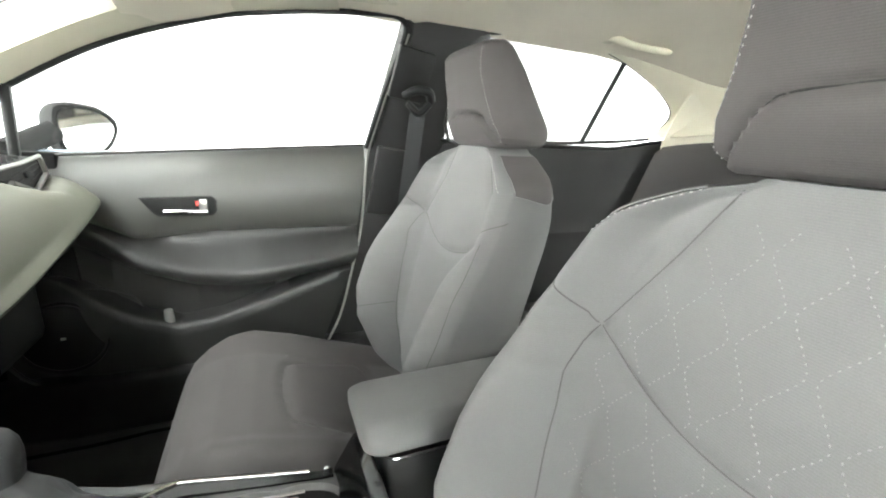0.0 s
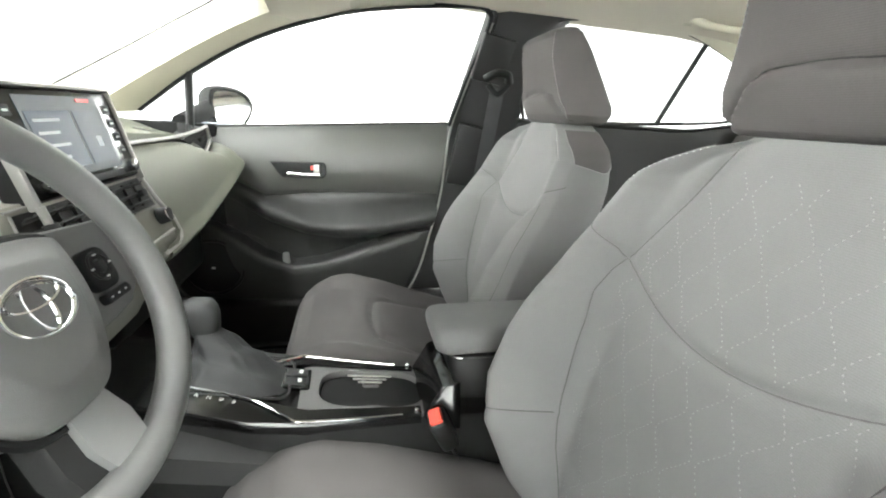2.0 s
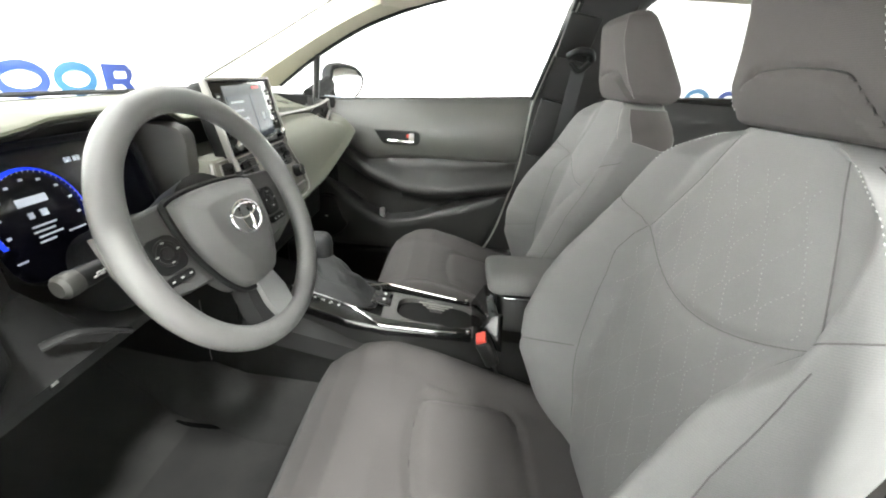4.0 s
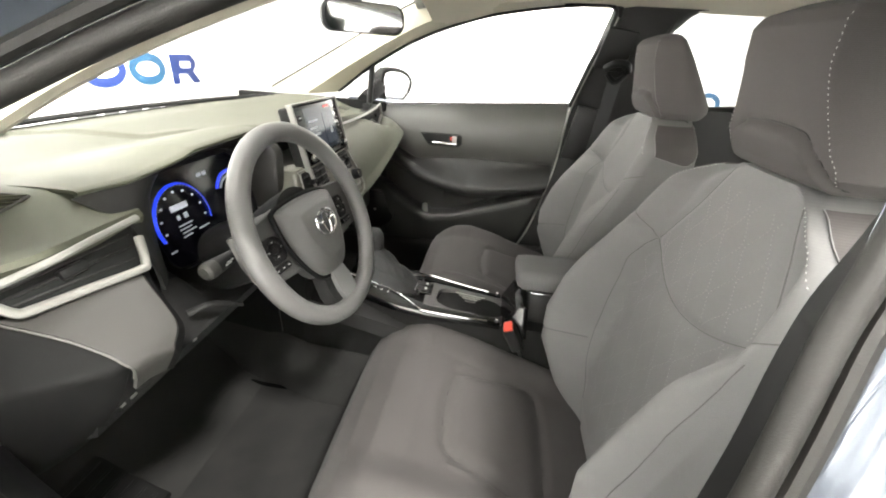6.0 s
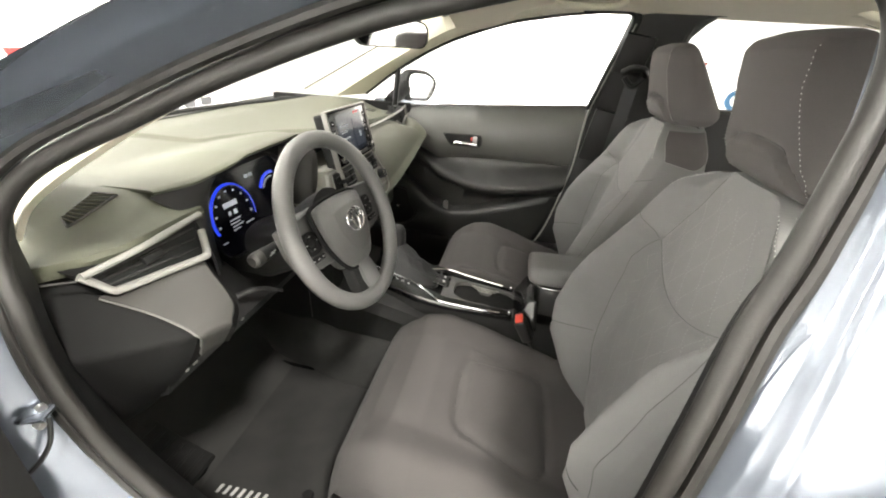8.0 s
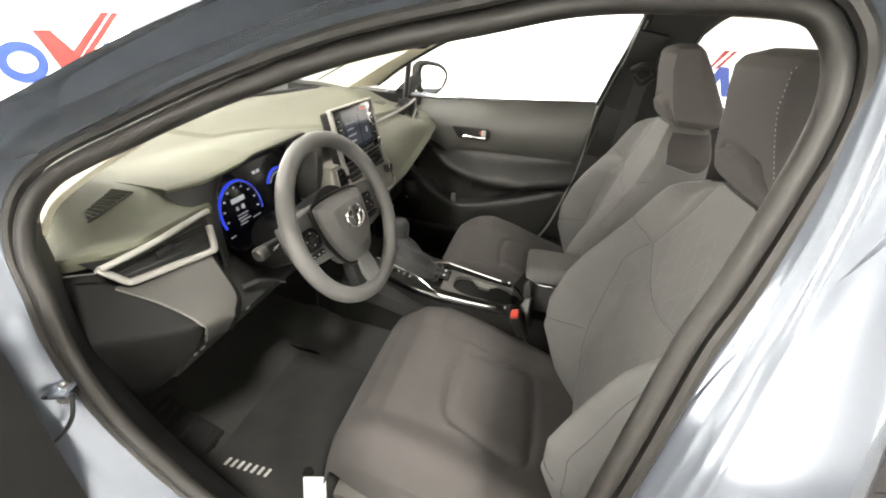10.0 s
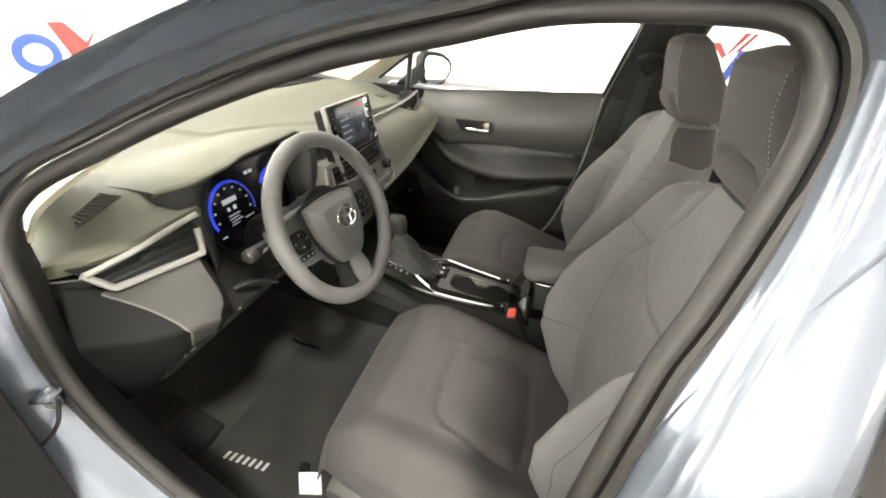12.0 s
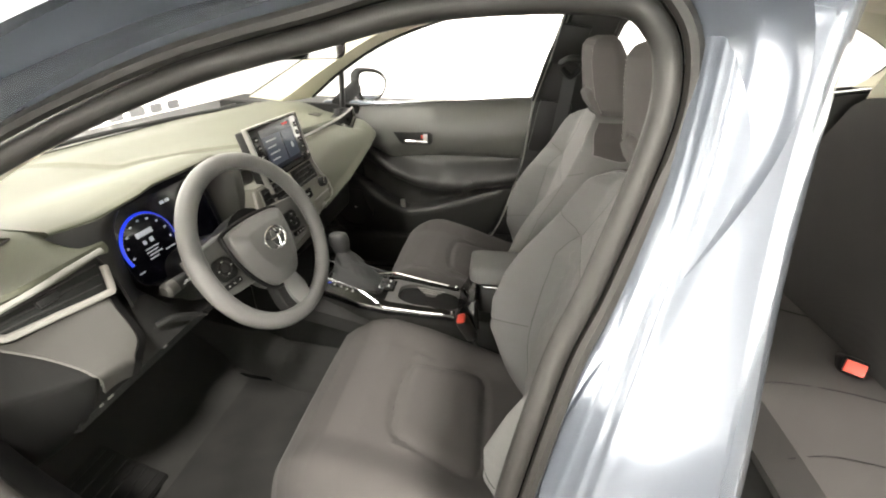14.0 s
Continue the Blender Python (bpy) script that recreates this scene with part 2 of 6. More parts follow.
def plate(outline, axis_m, thick=0.006, bevel=0.0015, bm=None, segments=2):
    """A plate with the outline (x, y) in the plane of axis_m, its back at z = 0."""
    own = bmesh.new()
    f = own.faces.new([own.verts.new((x, y, 0)) for x, y in outline])
    got = bmesh.ops.extrude_face_region(own, geom=[f])
    bmesh.ops.translate(own, vec=(0, 0, thick), verts=[v for v in got["geom"] if isinstance(v, bmesh.types.BMVert)])
    if bevel:
        top = [e for e in own.edges if all(abs(v.co.z - thick) < 1e-6 for v in e.verts)]
        bmesh.ops.bevel(own, geom=top, offset=bevel, segments=segments, profile=0.5, affect="EDGES")
    bmesh.ops.transform(own, matrix=axis_m, verts=own.verts)
    return merge(own, bm)


def axes(origin, right, up):
    """A frame with x along right, y near up, z out of the plane."""
    r = Vector(right).normalized()
    n = r.cross(Vector(up)).normalized()
    u = n.cross(r)
    m = Matrix((r, u, n)).transposed().to_4x4()
    m.translation = origin
    return m


def rounded(w, h, r, k=5):
    pts = []
    for cx, cy, a0 in ((w / 2 - r, h / 2 - r, 0), (-w / 2 + r, h / 2 - r, 90), (-w / 2 + r, -h / 2 + r, 180), (w / 2 - r, -h / 2 + r, 270)):
        for j in range(k + 1):
            a = radians(a0 + 90 * j / k)
            pts.append((cx + r * math.cos(a), cy + r * math.sin(a)))
    return pts


def disc(r, k=32):
    return [(r * math.cos(2 * math.pi * j / k), r * math.sin(2 * math.pi * j / k)) for j in range(k)]


def step(a, b, x):
    t = min(1.0, max(0.0, (x - a) / (b - a)))
    return t * t * (3 - 2 * t)


def along(table, x):
    """Smooth value from a short table of (x, value)."""
    if x <= table[0][0]:
        return table[0][1]
    for (a, va), (b, vb) in zip(table, table[1:]):
        if x <= b:
            return va + (vb - va) * (x - a) / (b - a)
    return table[-1][1]


# ---------------------------------------------------------------- showroom
def slab(name, size, place, material, label, category):
    ob = part(name, box(size, Matrix.Translation(place), 0), material, smooth=False)
    return tagged(ob, label, category, kind="structure")


slab("floor", (14.4, 12.4, 0.1), (1, 0, -0.05), FLOOR, "dark smooth showroom floor under the car", "floor")
slab("wall_north", (14.4, 0.2, 3.6), (1, 6.1, 1.8), WALL, "bright white showroom wall with a painted sign", "wall")
slab("wall_south", (14.4, 0.2, 3.6), (1, -6.1, 1.8), WALL, "bright white showroom wall", "wall")
slab("wall_east", (0.2, 12.0, 3.6), (8.1, 0, 1.8), WALL, "bright white showroom wall with a painted sign", "wall")
slab("wall_west", (0.2, 12.0, 3.6), (-6.1, 0, 1.8), WALL, "bright white showroom wall", "wall")
slab("ceiling", (14.4, 12.4, 0.2), (1, 0, 3.7), CEILING_PAINT, "plain pale grey showroom ceiling", "ceiling")

# ---------------------------------------------------------------- seats
SPINE = [(0.44, 0.15), (0.52, 0.158), (0.60, 0.150), (0.70, 0.128), (0.80, 0.103), (0.88, 0.08), (0.98, 0.053), (1.06, 0.04)]
HALF = [(0.44, 0.20), (0.52, 0.228), (0.60, 0.243), (0.70, 0.25), (0.80, 0.245), (0.88, 0.232), (0.94, 0.218), (0.985, 0.206), (1.005, 0.192), (1.02, 0.165), (1.038, 0.125), (1.053, 0.07)]
BOLSTER = [(0.44, 0.03), (0.52, 0.06), (0.60, 0.10), (0.68, 0.12), (0.76, 0.113), (0.82, 0.094), (0.87, 0.072), (0.92, 0.056), (0.98, 0.045), (1.02, 0.03), (1.06, 0.0)]
BACK_SEAM = [(0.44, 0.075), (0.52, 0.108), (0.60, 0.13), (0.68, 0.146), (0.80, 0.159), (0.885, 0.167), (0.96, 0.125), (1.05, 0.075)]


def groove(d, half, depth):
    """A soft valley of upholstery round a sewn line at distance d."""
    return depth * max(0.0, 1 - abs(d) / half) ** 1.7


def back_front(x, z):
    """The front of a seat's back at x from its middle and height z."""
    w = along(HALF, z)
    a = abs(x)
    s = min(1.0, a / w)
    lo = along([(0.60, 0.45), (0.76, 0.50), (0.84, 0.54), (0.872, 0.61), (0.895, 0.70), (1.0, 0.69)], z)
    hi = lo + along([(0.60, 0.37), (0.76, 0.36), (0.90, 0.26)], z)
    roll = along([(0.60, 0.80), (0.76, 0.82), (0.90, 0.90)], z)
    y = along(SPINE, z) + 0.006 * (1 - s * s)
    y += along(BOLSTER, z) * step(lo, hi, s)
    y -= along([(0.76, 0.055), (0.90, 0.035)], z) * max(0.0, (s - roll) / (1 - roll)) ** 2.2
    y -= groove(a - along(BACK_SEAM, z), 0.017, 0.0062)
    if a < 0.167:
        y -= groove(z - 0.832 - 1.9 * a * a, 0.017, 0.006)
    elif z < 0.95:
        y -= groove(z - 0.885 - 0.9 * (a - 0.167), 0.009, 0.003) * step(0.235, 0.20, a)
    # the lower cross seam of the bolster and soft creases in the cloth
    y -= groove(z - 0.655 + 0.5 * (a - 0.14), 0.012, 0.003) * step(0.135, 0.15, a) * step(0.24, 0.20, a)
    y += 0.0012 * math.sin(31 * z + 9 * x) * math.sin(17 * x - 12 * z)
    return y


def seat_back_mesh():
    rings = []
    for k in range(150):
        z = 0.45 + (1.055 - 0.45) * (k / 149) ** 0.92
        w, deep = along(HALF, z), 0.13 - 0.05 * step(0.9, 1.055, z)
        ring = []
        for j in range(141):
            a = -1 + 2 * j / 140
            x = w * (0.45 * a + 0.55 * math.sin(a * math.pi / 2))
            ring.append((x, back_front(x, z), z))
        edge = ring[-1][1]
        for j in range(1, 24):
            a = math.pi * j / 24
            x = w * math.cos(a)
            foot = along(SPINE, z) - 0.046 - deep * 0.9
            ring.append((x, edge + (foot - edge) * math.sin(a) ** 0.6, z))
        rings.append(ring)
    return loft(rings)


# the sewn loop of the cushion's middle: straight across the front, rounded at the back
LOOP = [(0.0, 0.450), (0.05, 0.446), (0.092, 0.436), (0.105, 0.415), (0.118, 0.37), (0.131, 0.32), (0.136, 0.285), (0.127, 0.265), (0.10, 0.255), (0.05, 0.252), (0.0, 0.252)]
LOOP_LINE = np.array([(p.x, p.y) for p in smooth_line([(x, y, 0) for x, y in LOOP], 8)])


def cushion_top(x, y):
    """The top of a seat's cushion."""
    a = abs(x)
    s = min(1.0, a / 0.255)
    z = along([(0.10, 0.455), (0.16, 0.462), (0.22, 0.475), (0.32, 0.505), (0.42, 0.54), (0.50, 0.562), (0.56, 0.565), (0.60, 0.555), (0.63, 0.535), (0.65, 0.5), (0.66, 0.46)], y)
    z += 0.024 * step(0.52, 0.78, s) * step(0.66, 0.5, y) - 0.06 * max(0.0, (s - 0.78) / 0.22) ** 2.2
    d = float(np.min(np.hypot(LOOP_LINE[:, 0] - a, LOOP_LINE[:, 1] - y)))
    z -= groove(d, 0.017, 0.0095)
    if 0.262 < y < 0.436 and a < 0.13:
        z += 0.006 * step(0.0, 0.035, d)
    z += 0.001 * math.sin(23 * x + 14 * y) * math.sin(19 * y - 11 * x)
    return z + 0.006 * (1 - s * s)


def cushion_mesh():
    rings = []
    for k in range(130):
        y = 0.10 + 0.56 * math.sin(k / 129 * math.pi / 2)
        w = 0.255 - 0.035 * step(0.5, 0.66, y) - 0.02 * step(0.3, 0.12, y)
        ring = []
        for j in range(121):
            q = -1 + 2 * j / 120
            x = (0.5 * q + 0.5 * math.sin(q * math.pi / 2)) * w
            ring.append((x, y, cushion_top(x * 0.255 / w, y)))
        low = min(0.432 + 0.02 * step(0.55, 0.66, y), ring[0][2] - 0.002)
        ring += [(w * 0.99, y, low), (-w * 0.99, y, low)]
        rings.append(ring)
    return loft(rings)


def stitch(parent, name, line, material, radius, dash=0.004, gap=0.004):
    """Stitches along a line: short beads, joined into one part."""
    bm = bmesh.new()
    travel = 0.0
    for a, b in zip(line, line[1:]):
        d = (Vector(b) - Vector(a))
        if travel <= 0:
            mid, t = (Vector(a) + Vector(b)) / 2, d.normalized()
            s = t.orthogonal().normalized() * radius
            u = t.cross(s)
            e = t * dash / 2
            vs = [bm.verts.new(mid + q) for q in (e, s, u, -s, -u, -e)]
            for i in range(4):
                bm.faces.new((vs[0], vs[1 + i], vs[1 + (i + 1) % 4]))
                bm.faces.new((vs[5], vs[1 + (i + 1) % 4], vs[1 + i]))
            travel = dash + gap
        travel -= d.length
    return part(name, bm, material, parent, smooth=False)


def resample(line, pitch):
    out, left = [Vector(line[0])], pitch
    for a, b in zip(line, line[1:]):
        a, b = Vector(a), Vector(b)
        d = (b - a).length
        at = left
        while at <= d:
            out.append(a.lerp(b, at / d))
            at += pitch
        left = at - d
    return out


def on_back(points, lift=0.0, per=10):
    return [(p[0], back_front(p[0], p[1]) + lift, p[1]) for p in smooth_line([(x, z, 0) for x, z in points], per)]


def on_cushion(points, lift=0.0, per=10):
    return [(p[0], p[1], cushion_top(p[0], p[1]) + lift) for p in smooth_line([(x, y, 0) for x, y in points], per)]


HEAD = [(1.056, 0.10), (1.062, 0.117), (1.075, 0.127), (1.10, 0.13), (1.15, 0.124), (1.20, 0.114), (1.225, 0.106), (1.24, 0.098), (1.249, 0.086), (1.253, 0.066)]
HEAD_EDGE = [(1.056, 0.095), (1.075, 0.112), (1.10, 0.106), (1.14, 0.092), (1.18, 0.083), (1.22, 0.084), (1.24, 0.082), (1.253, 0.05)]
HEAD_FRONT = [(1.056, 0.02), (1.062, 0.032), (1.075, 0.044), (1.10, 0.058), (1.14, 0.068), (1.19, 0.08), (1.228, 0.083), (1.243, 0.074), (1.253, 0.052)]
HEAD_BACK = [(1.056, -0.06), (1.066, -0.076), (1.08, -0.085), (1.095, -0.083), (1.195, -0.018), (1.24, 0.012), (1.253, 0.03)]
LIP = [(0.0, 1.122), (0.05, 1.119), (0.068, 1.112), (0.09, 1.085), (0.11, 1.055)]


def head_front(x, z):
    """The front of a headrest: a flat face between two edges, its flanks falling back, and a roll along its foot."""
    w, e = along(HEAD, z), along(HEAD_EDGE, z)
    y, a = along(HEAD_FRONT, z), abs(x)
    if a < e:
        y += 0.004 * (1 - (a / e) ** 2)
    else:
        y -= min(0.058, 0.6 * (y - along(HEAD_BACK, z))) * min(1.0, (a - e) / max(0.004, w - e)) ** 1.3
    d = along(LIP, a) - z
    if a < 0.115:
        y += 0.011 * step(0.0, 0.014, d) - 0.005 * max(0.0, 1 - abs(d) / 0.007)
    return y


def head_mesh():
    rings = []
    for k in range(74):
        z = 1.056 + 0.197 * (0.5 - 0.5 * math.cos(math.pi * (0.06 + 0.94 * k / 73) if k else 0.0))
        w, e = along(HEAD, z), along(HEAD_EDGE, z)
        b = along(HEAD_BACK, z)
        ring = []
        for j in range(-30, 31):
            f = abs(j) / 30
            x = e * f / 0.7 if f < 0.7 else e + (w - e) * (f - 0.7) / 0.3
            x = math.copysign(x, j)
            ring.append((x, head_front(x, z), z))
        y0 = ring[0][1]
        for j in range(1, 24):
            c = math.cos(math.pi * j / 24)
            ring.append((w * math.copysign(abs(c) ** 0.5, c), y0 - (y0 - b) * math.sin(math.pi * j / 24) ** 0.8, z))
        rings.append(ring)
    return loft(rings)


def front_seat(name, label, m, lozenges):
    seat = thing(name, label, "car seat", "front seats")
    back = part("backrest", seat_back_mesh(), FABRIC, seat)
    part("seat_cushion", cushion_mesh(), FABRIC_SHADED, seat)
    head = part("headrest", head_mesh(), FABRIC_DARK, seat, "darker brown-grey fabric headrest")
    # seams of the back
    for s in (-1, 1):
        cross = (s * 0.167, 0.885)
        part("seam", tube(on_back([cross, (s * 0.125, 0.96), (s * 0.075, 1.05)], 0.001), 0.0008, 6), SEAM, back)
        part("seam", tube(on_back([cross, (s * 0.19, 0.906), (s * 0.225, 0.937)], 0.001), 0.0009, 6), SEAM, back)
        part("seam", tube(on_back([(s * along(BACK_SEAM, z), z) for z in (0.885, 0.80, 0.68, 0.60, 0.52, 0.46)], 0.001), 0.0008, 6), SEAM, back)
        part("seam", tube(on_back([(s * 0.145, 0.652), (s * 0.19, 0.63), (s * 0.225, 0.612)], 0.001), 0.0009, 6), SEAM, back)
        rim = on_back([(s * 0.955 * along(HALF, z), z) for z in (0.54, 0.60, 0.66, 0.74, 0.82, 0.90)], 0.0006, 8)
        part("bolster_piping", tube(rim, 0.0007, 6), SEAM, back)
        edge = on_back([(s * 0.196, 0.985), (s * 0.165, 1.012), (s * 0.10, 1.043)], 0.001, 30)
        stitch(back, "shoulder_stitching", resample(edge, 0.0016), THREAD, 0.0008, 0.004, 0.003)
    part("seam", tube(on_back([(x, 0.832 + 1.9 * x * x) for x in np.linspace(-0.165, 0.165, 15)], 0.001, 4), 0.0008, 6), SEAM, back)
    # wavy lozenge stitching on the middle panels
    if lozenges:
        lines = []
        for c in range(-6, 7):
            run = []
            for k in range(0, 141):
                z = 0.55 + 0.47 * k / 140
                q = ((z - 0.926) / 0.0735 + 0.5 * (c % 2)) % 1.0
                saw = 2 * q if q < 0.5 else 2 - 2 * q
                x = c * 0.0275 + 0.021 * (0.5 * step(0.0, 1.0, saw) + 0.5 * saw - 0.5)
                if abs(x) < along(BACK_SEAM, z) - 0.014 and abs(z - 0.835 - 1.9 * x * x) > 0.006:
                    run.append((x, back_front(x, z) + 0.0003, z))
                elif run:
                    lines.append(run)
                    run = []
            lines.append(run)
        bm_name = "lozenge_stitching"
        for line in lines:
            if len(line) > 3:
                stitch(back, bm_name, resample(line, 0.0015), THREAD_FINE, 0.0008, 0.0028, 0.0026)
    # headrest seams
    lip = [(x, head_front(x, z) + 0.0006, z) for x, z in [(-q[0], q[1] - 0.001) for q in LIP[:0:-1]] + [(q[0], q[1] - 0.001) for q in LIP]]
    lip = smooth_line([(x, 0, z) for x, _, z in lip], 6)
    part("seam", tube([(p.x, head_front(p.x, p.z) + 0.0006, p.z) for p in lip], 0.0011, 6), TRIM, head)
    for s in (-1, 1):
        side = smooth_line([(s * along(HEAD_EDGE, z), 0, z) for z in (1.068, 1.08, 1.10, 1.14, 1.18, 1.22, 1.238)], 14)
        side = [(p.x, head_front(p.x, p.z) + 0.0008, p.z) for p in side]
        stitch(head, "edge_stitching", resample(side, 0.0016), THREAD, 0.0006, 0.0030, 0.0022)
        # neck patch on the shoulder under the headrest
        rows, rim = [], []
        for k in range(15):
            z = 0.962 + 0.080 * k / 14
            half = 0.5 * (1 - (1 - k / 14) ** 2.6) ** 0.6 if k else 0.05
            w, deep = along(HALF, z), 0.13 - 0.05 * step(0.9, 1.055, z)
            row = []
            for j in range(17):
                p = 0.68 + 0.76 * half * (2 * j / 16 - 1)
                if p < 0.45:
                    x = w * (0.79 + 0.21 * math.sin(p / 0.45 * math.pi / 2))
                    y = back_front(x, z)
                else:
                    a = (p - 0.45) / 0.55 * 0.9
                    x = w * math.cos(a)
                    y = back_front(w, z)
                    y += (along(SPINE, z) - 0.046 - deep * 0.9 - y) * math.sin(a) ** 0.6
                row.append(Vector((s * (x + 0.0025), y + 0.0015 * (p < 0.45), z + 0.001)))
            rows.append(row)
        part("neck_patch", sheet(rows, 0.002), FABRIC_DARK, back, "darker rounded fabric patch")
        rim = [r[0] for r in reversed(rows)] + rows[0][1:-1] + [r[-1] for r in rows]
        part("patch_piping", tube([p + Vector((s * 0.0008, 0, 0)) for p in rim], 0.0008, 6), THREAD_FINE, back)
    # cushion seams
    half = [(float(x), float(y)) for x, y in LOOP_LINE]
    loop = half + [(-x, y) for x, y in half[-2:0:-1]]
    part("seam", tube([(x, y, cushion_top(x, y) + 0.0004) for x, y in loop], 0.0012, 6, True), SEAM_DARK, seat)
    # base
    bm = box((0.44, 0.42, 0.13), Matrix.Translation((0, 0.36, 0.345)), 0.02, 3)
    part("seat_base", bm, BLACK, seat)
    for s in (-1, 1):
        part("slide_rail", box((0.035, 0.52, 0.03), Matrix.Translation((s * 0.17, 0.36, 0.30)), 0.004), SILVER, seat)
        rows = []
        for y, z0, z1 in ((0.10, 0.345, 0.425), (0.20, 0.335, 0.437), (0.34, 0.33, 0.446), (0.48, 0.335, 0.45), (0.56, 0.35, 0.446), (0.605, 0.375, 0.436), (0.625, 0.395, 0.425)):
            d = 0.02 * step(0.54, 0.63, y)
            rows.append([(s * (0.225 - d), y, z0), (s * (0.252 - d), y, z0 + 0.006), (s * (0.264 - d), y, z1 - 0.03), (s * (0.262 - d), y, z1 - 0.006), (s * (0.252 - d), y, z1), (s * (0.225 - d), y, z1)])
        part("side_valance", loft(rows), VALANCE, seat, "grey plastic side cover")
    bm = tube(smooth_line([(-0.268, 0.30, 0.385), (-0.276, 0.38, 0.395), (-0.274, 0.46, 0.40)], 8), 0.009, 8, flat=1.6)
    part("adjuster_lever", bm, BLACK, seat)
    seat.matrix_world = m
    return seat


driver_seat = front_seat("front_seat", "dark grey quilted fabric driver seat with pale stitching", pose(-0.335, 0, 0), True)
passenger_seat = front_seat("front_seat", "dark grey fabric passenger seat beside the closed door", pose(0.325, -0.04, 0.0), False)
# ---------------------------------------------------------------- steering wheel
def steering_wheel():
    wheel = thing("steering_wheel", "grey urethane three-spoke steering wheel with chrome emblem", "steering wheel")
    R, r = 0.1572, 0.0158
    ring = [(R * math.cos(a), R * math.sin(a), 0) for a in (2 * math.pi * j / 96 for j in range(96))]
    part("rim", tube(ring, r, 16, True), LEATHER, wheel)
    # hub pad: a shield with a raised, faceted middle
    outline = [(-0.078, 0.036), (-0.070, 0.047), (-0.03, 0.051), (0.02, 0.050), (0.066, 0.044), (0.076, 0.030), (0.072, -0.015), (0.056, -0.055), (0.033, -0.084), (0.0, -0.090), (-0.034, -0.084), (-0.058, -0.055), (-0.075, -0.010)]
    shape = smooth_line([(x, y, 0) for x, y in outline], 6, True)
    rings = []
    for f, z in ((1.0, -0.035), (1.0, -0.010), (0.985, -0.002), (0.96, 0.003), (0.93, 0.005), (0.66, 0.0165), (0.63, 0.0174), (0.58, 0.0178), (0.3, 0.0185), (0.05, 0.0187)):
        rings.append([((p.x + 0.006) * f - 0.006, (p.y + 0.012) * f - 0.012 + 0.006 * (1 - f), z) for p in shape])
    hub = part("hub_pad", loft(rings), LEATHER, wheel, "grey padded airbag cover", True, 30)
    part("hub_gap", tube([(p.x * 1.03, p.y * 1.03, -0.010) for p in shape], 0.0042, 6, True), BLACK, wheel)
    # emblem: plain rings of chrome
    e = Matrix.Translation((0.004, -0.003, 0.0192))
    part("emblem", tube([e @ Vector((0.029 * math.cos(a), 0.021 * math.sin(a), 0)) for a in (2 * math.pi * j / 40 for j in range(40))], 0.0024, 8, True, 0.7), CHROME, hub, "chrome oval emblem ring")
    part("emblem_bar", tube([e @ Vector((0.0095 * math.cos(a), 0.0185 * math.sin(a), 0)) for a in (2 * math.pi * j / 32 for j in range(32))], 0.0019, 6, True, 0.7), CHROME, hub)
    part("emblem_bar", tube([e @ Vector((0.0225 * math.cos(a), 0.0085 + 0.0085 * math.sin(a), 0)) for a in (2 * math.pi * j / 32 for j in range(32))], 0.0019, 6, True, 0.7), CHROME, hub)
    # side spokes with their switches
    for s in (-1, 1):
        spoke = [(s * 0.066, 0.050), (s * 0.095, 0.047), (s * 0.125, 0.044), (s * 0.152, 0.042), (s * 0.153, 0.0), (s * 0.146, -0.032), (s * 0.128, -0.046), (s * 0.10, -0.052), (s * 0.06, -0.056)]
        rings = [[(x * g, y * g, z + 0.006 * step(0.06, 0.15, abs(x))) for x, y in spoke] for g, z in ((1.0, -0.040), (1.0, -0.024), (0.985, -0.019), (0.95, -0.017))]
        part("side_spoke", loft(rings), LEATHER, wheel)
        cx = -0.106 if s < 0 else 0.108
        tilt = Matrix.Translation((cx, -0.002, -0.016)) @ pose(0, 0, 0, 0, s * 6, 0)
        pod = plate([(x + 0.05 * s * y, y) for x, y in rounded(0.042, 0.042, 0.013)], tilt, 0.007, 0.002)
        pod = part("switch_pod", pod, BLACK, wheel, "black switch pad with pale marks")
        part("switch_ring", tube([tilt @ Vector((0.0135 * math.cos(a), 0.002 + 0.0135 * math.sin(a), 0.0075)) for a in (2 * math.pi * j / 28 for j in range(28))], 0.0018, 6, True), TRIM, pod)
        part("switch_knob", plate(disc(0.007, 24), tilt @ Matrix.Translation((0, 0.002, 0.006)), 0.004, 0.0012), TRIM, pod)
        for dx, dy in ((0, 0.0135), (0.0135, 0.002), (-0.0135, 0.002), (0, -0.0095)):
            part("switch_icon", box((0.0034, 0.0017, 0.0012), tilt @ Matrix.Translation((dx, dy, 0.0094)), 0), ICON, pod, smooth=False)
        bar = part("switch_bar", plate(rounded(0.040, 0.0105, 0.004), tilt @ Matrix.Translation((0.002 * s, -0.0285, 0.0)), 0.008, 0.002), BLACK, wheel)
        for dx in (-0.014, 0.0, 0.014):
            part("switch_icon", box((0.0036, 0.0018, 0.0012), tilt @ Matrix.Translation((dx * 0.85, -0.0285, 0.0078)), 0), ICON, bar, smooth=False)
    # the one lower spoke: a dark bracket with a satin face
    part("lower_spoke", loft([[(x * g, y, z) for x, y, z in ((-0.034, -0.082, d), (0.034, -0.082, d), (0.04, -0.12, d + 0.002), (0.036, -0.152, d + 0.004), (-0.036, -0.152, d + 0.004), (-0.04, -0.12, d + 0.002))] for d, g in ((-0.032, 1.0), (-0.014, 1.0), (-0.010, 0.94))]), TRIM, wheel)
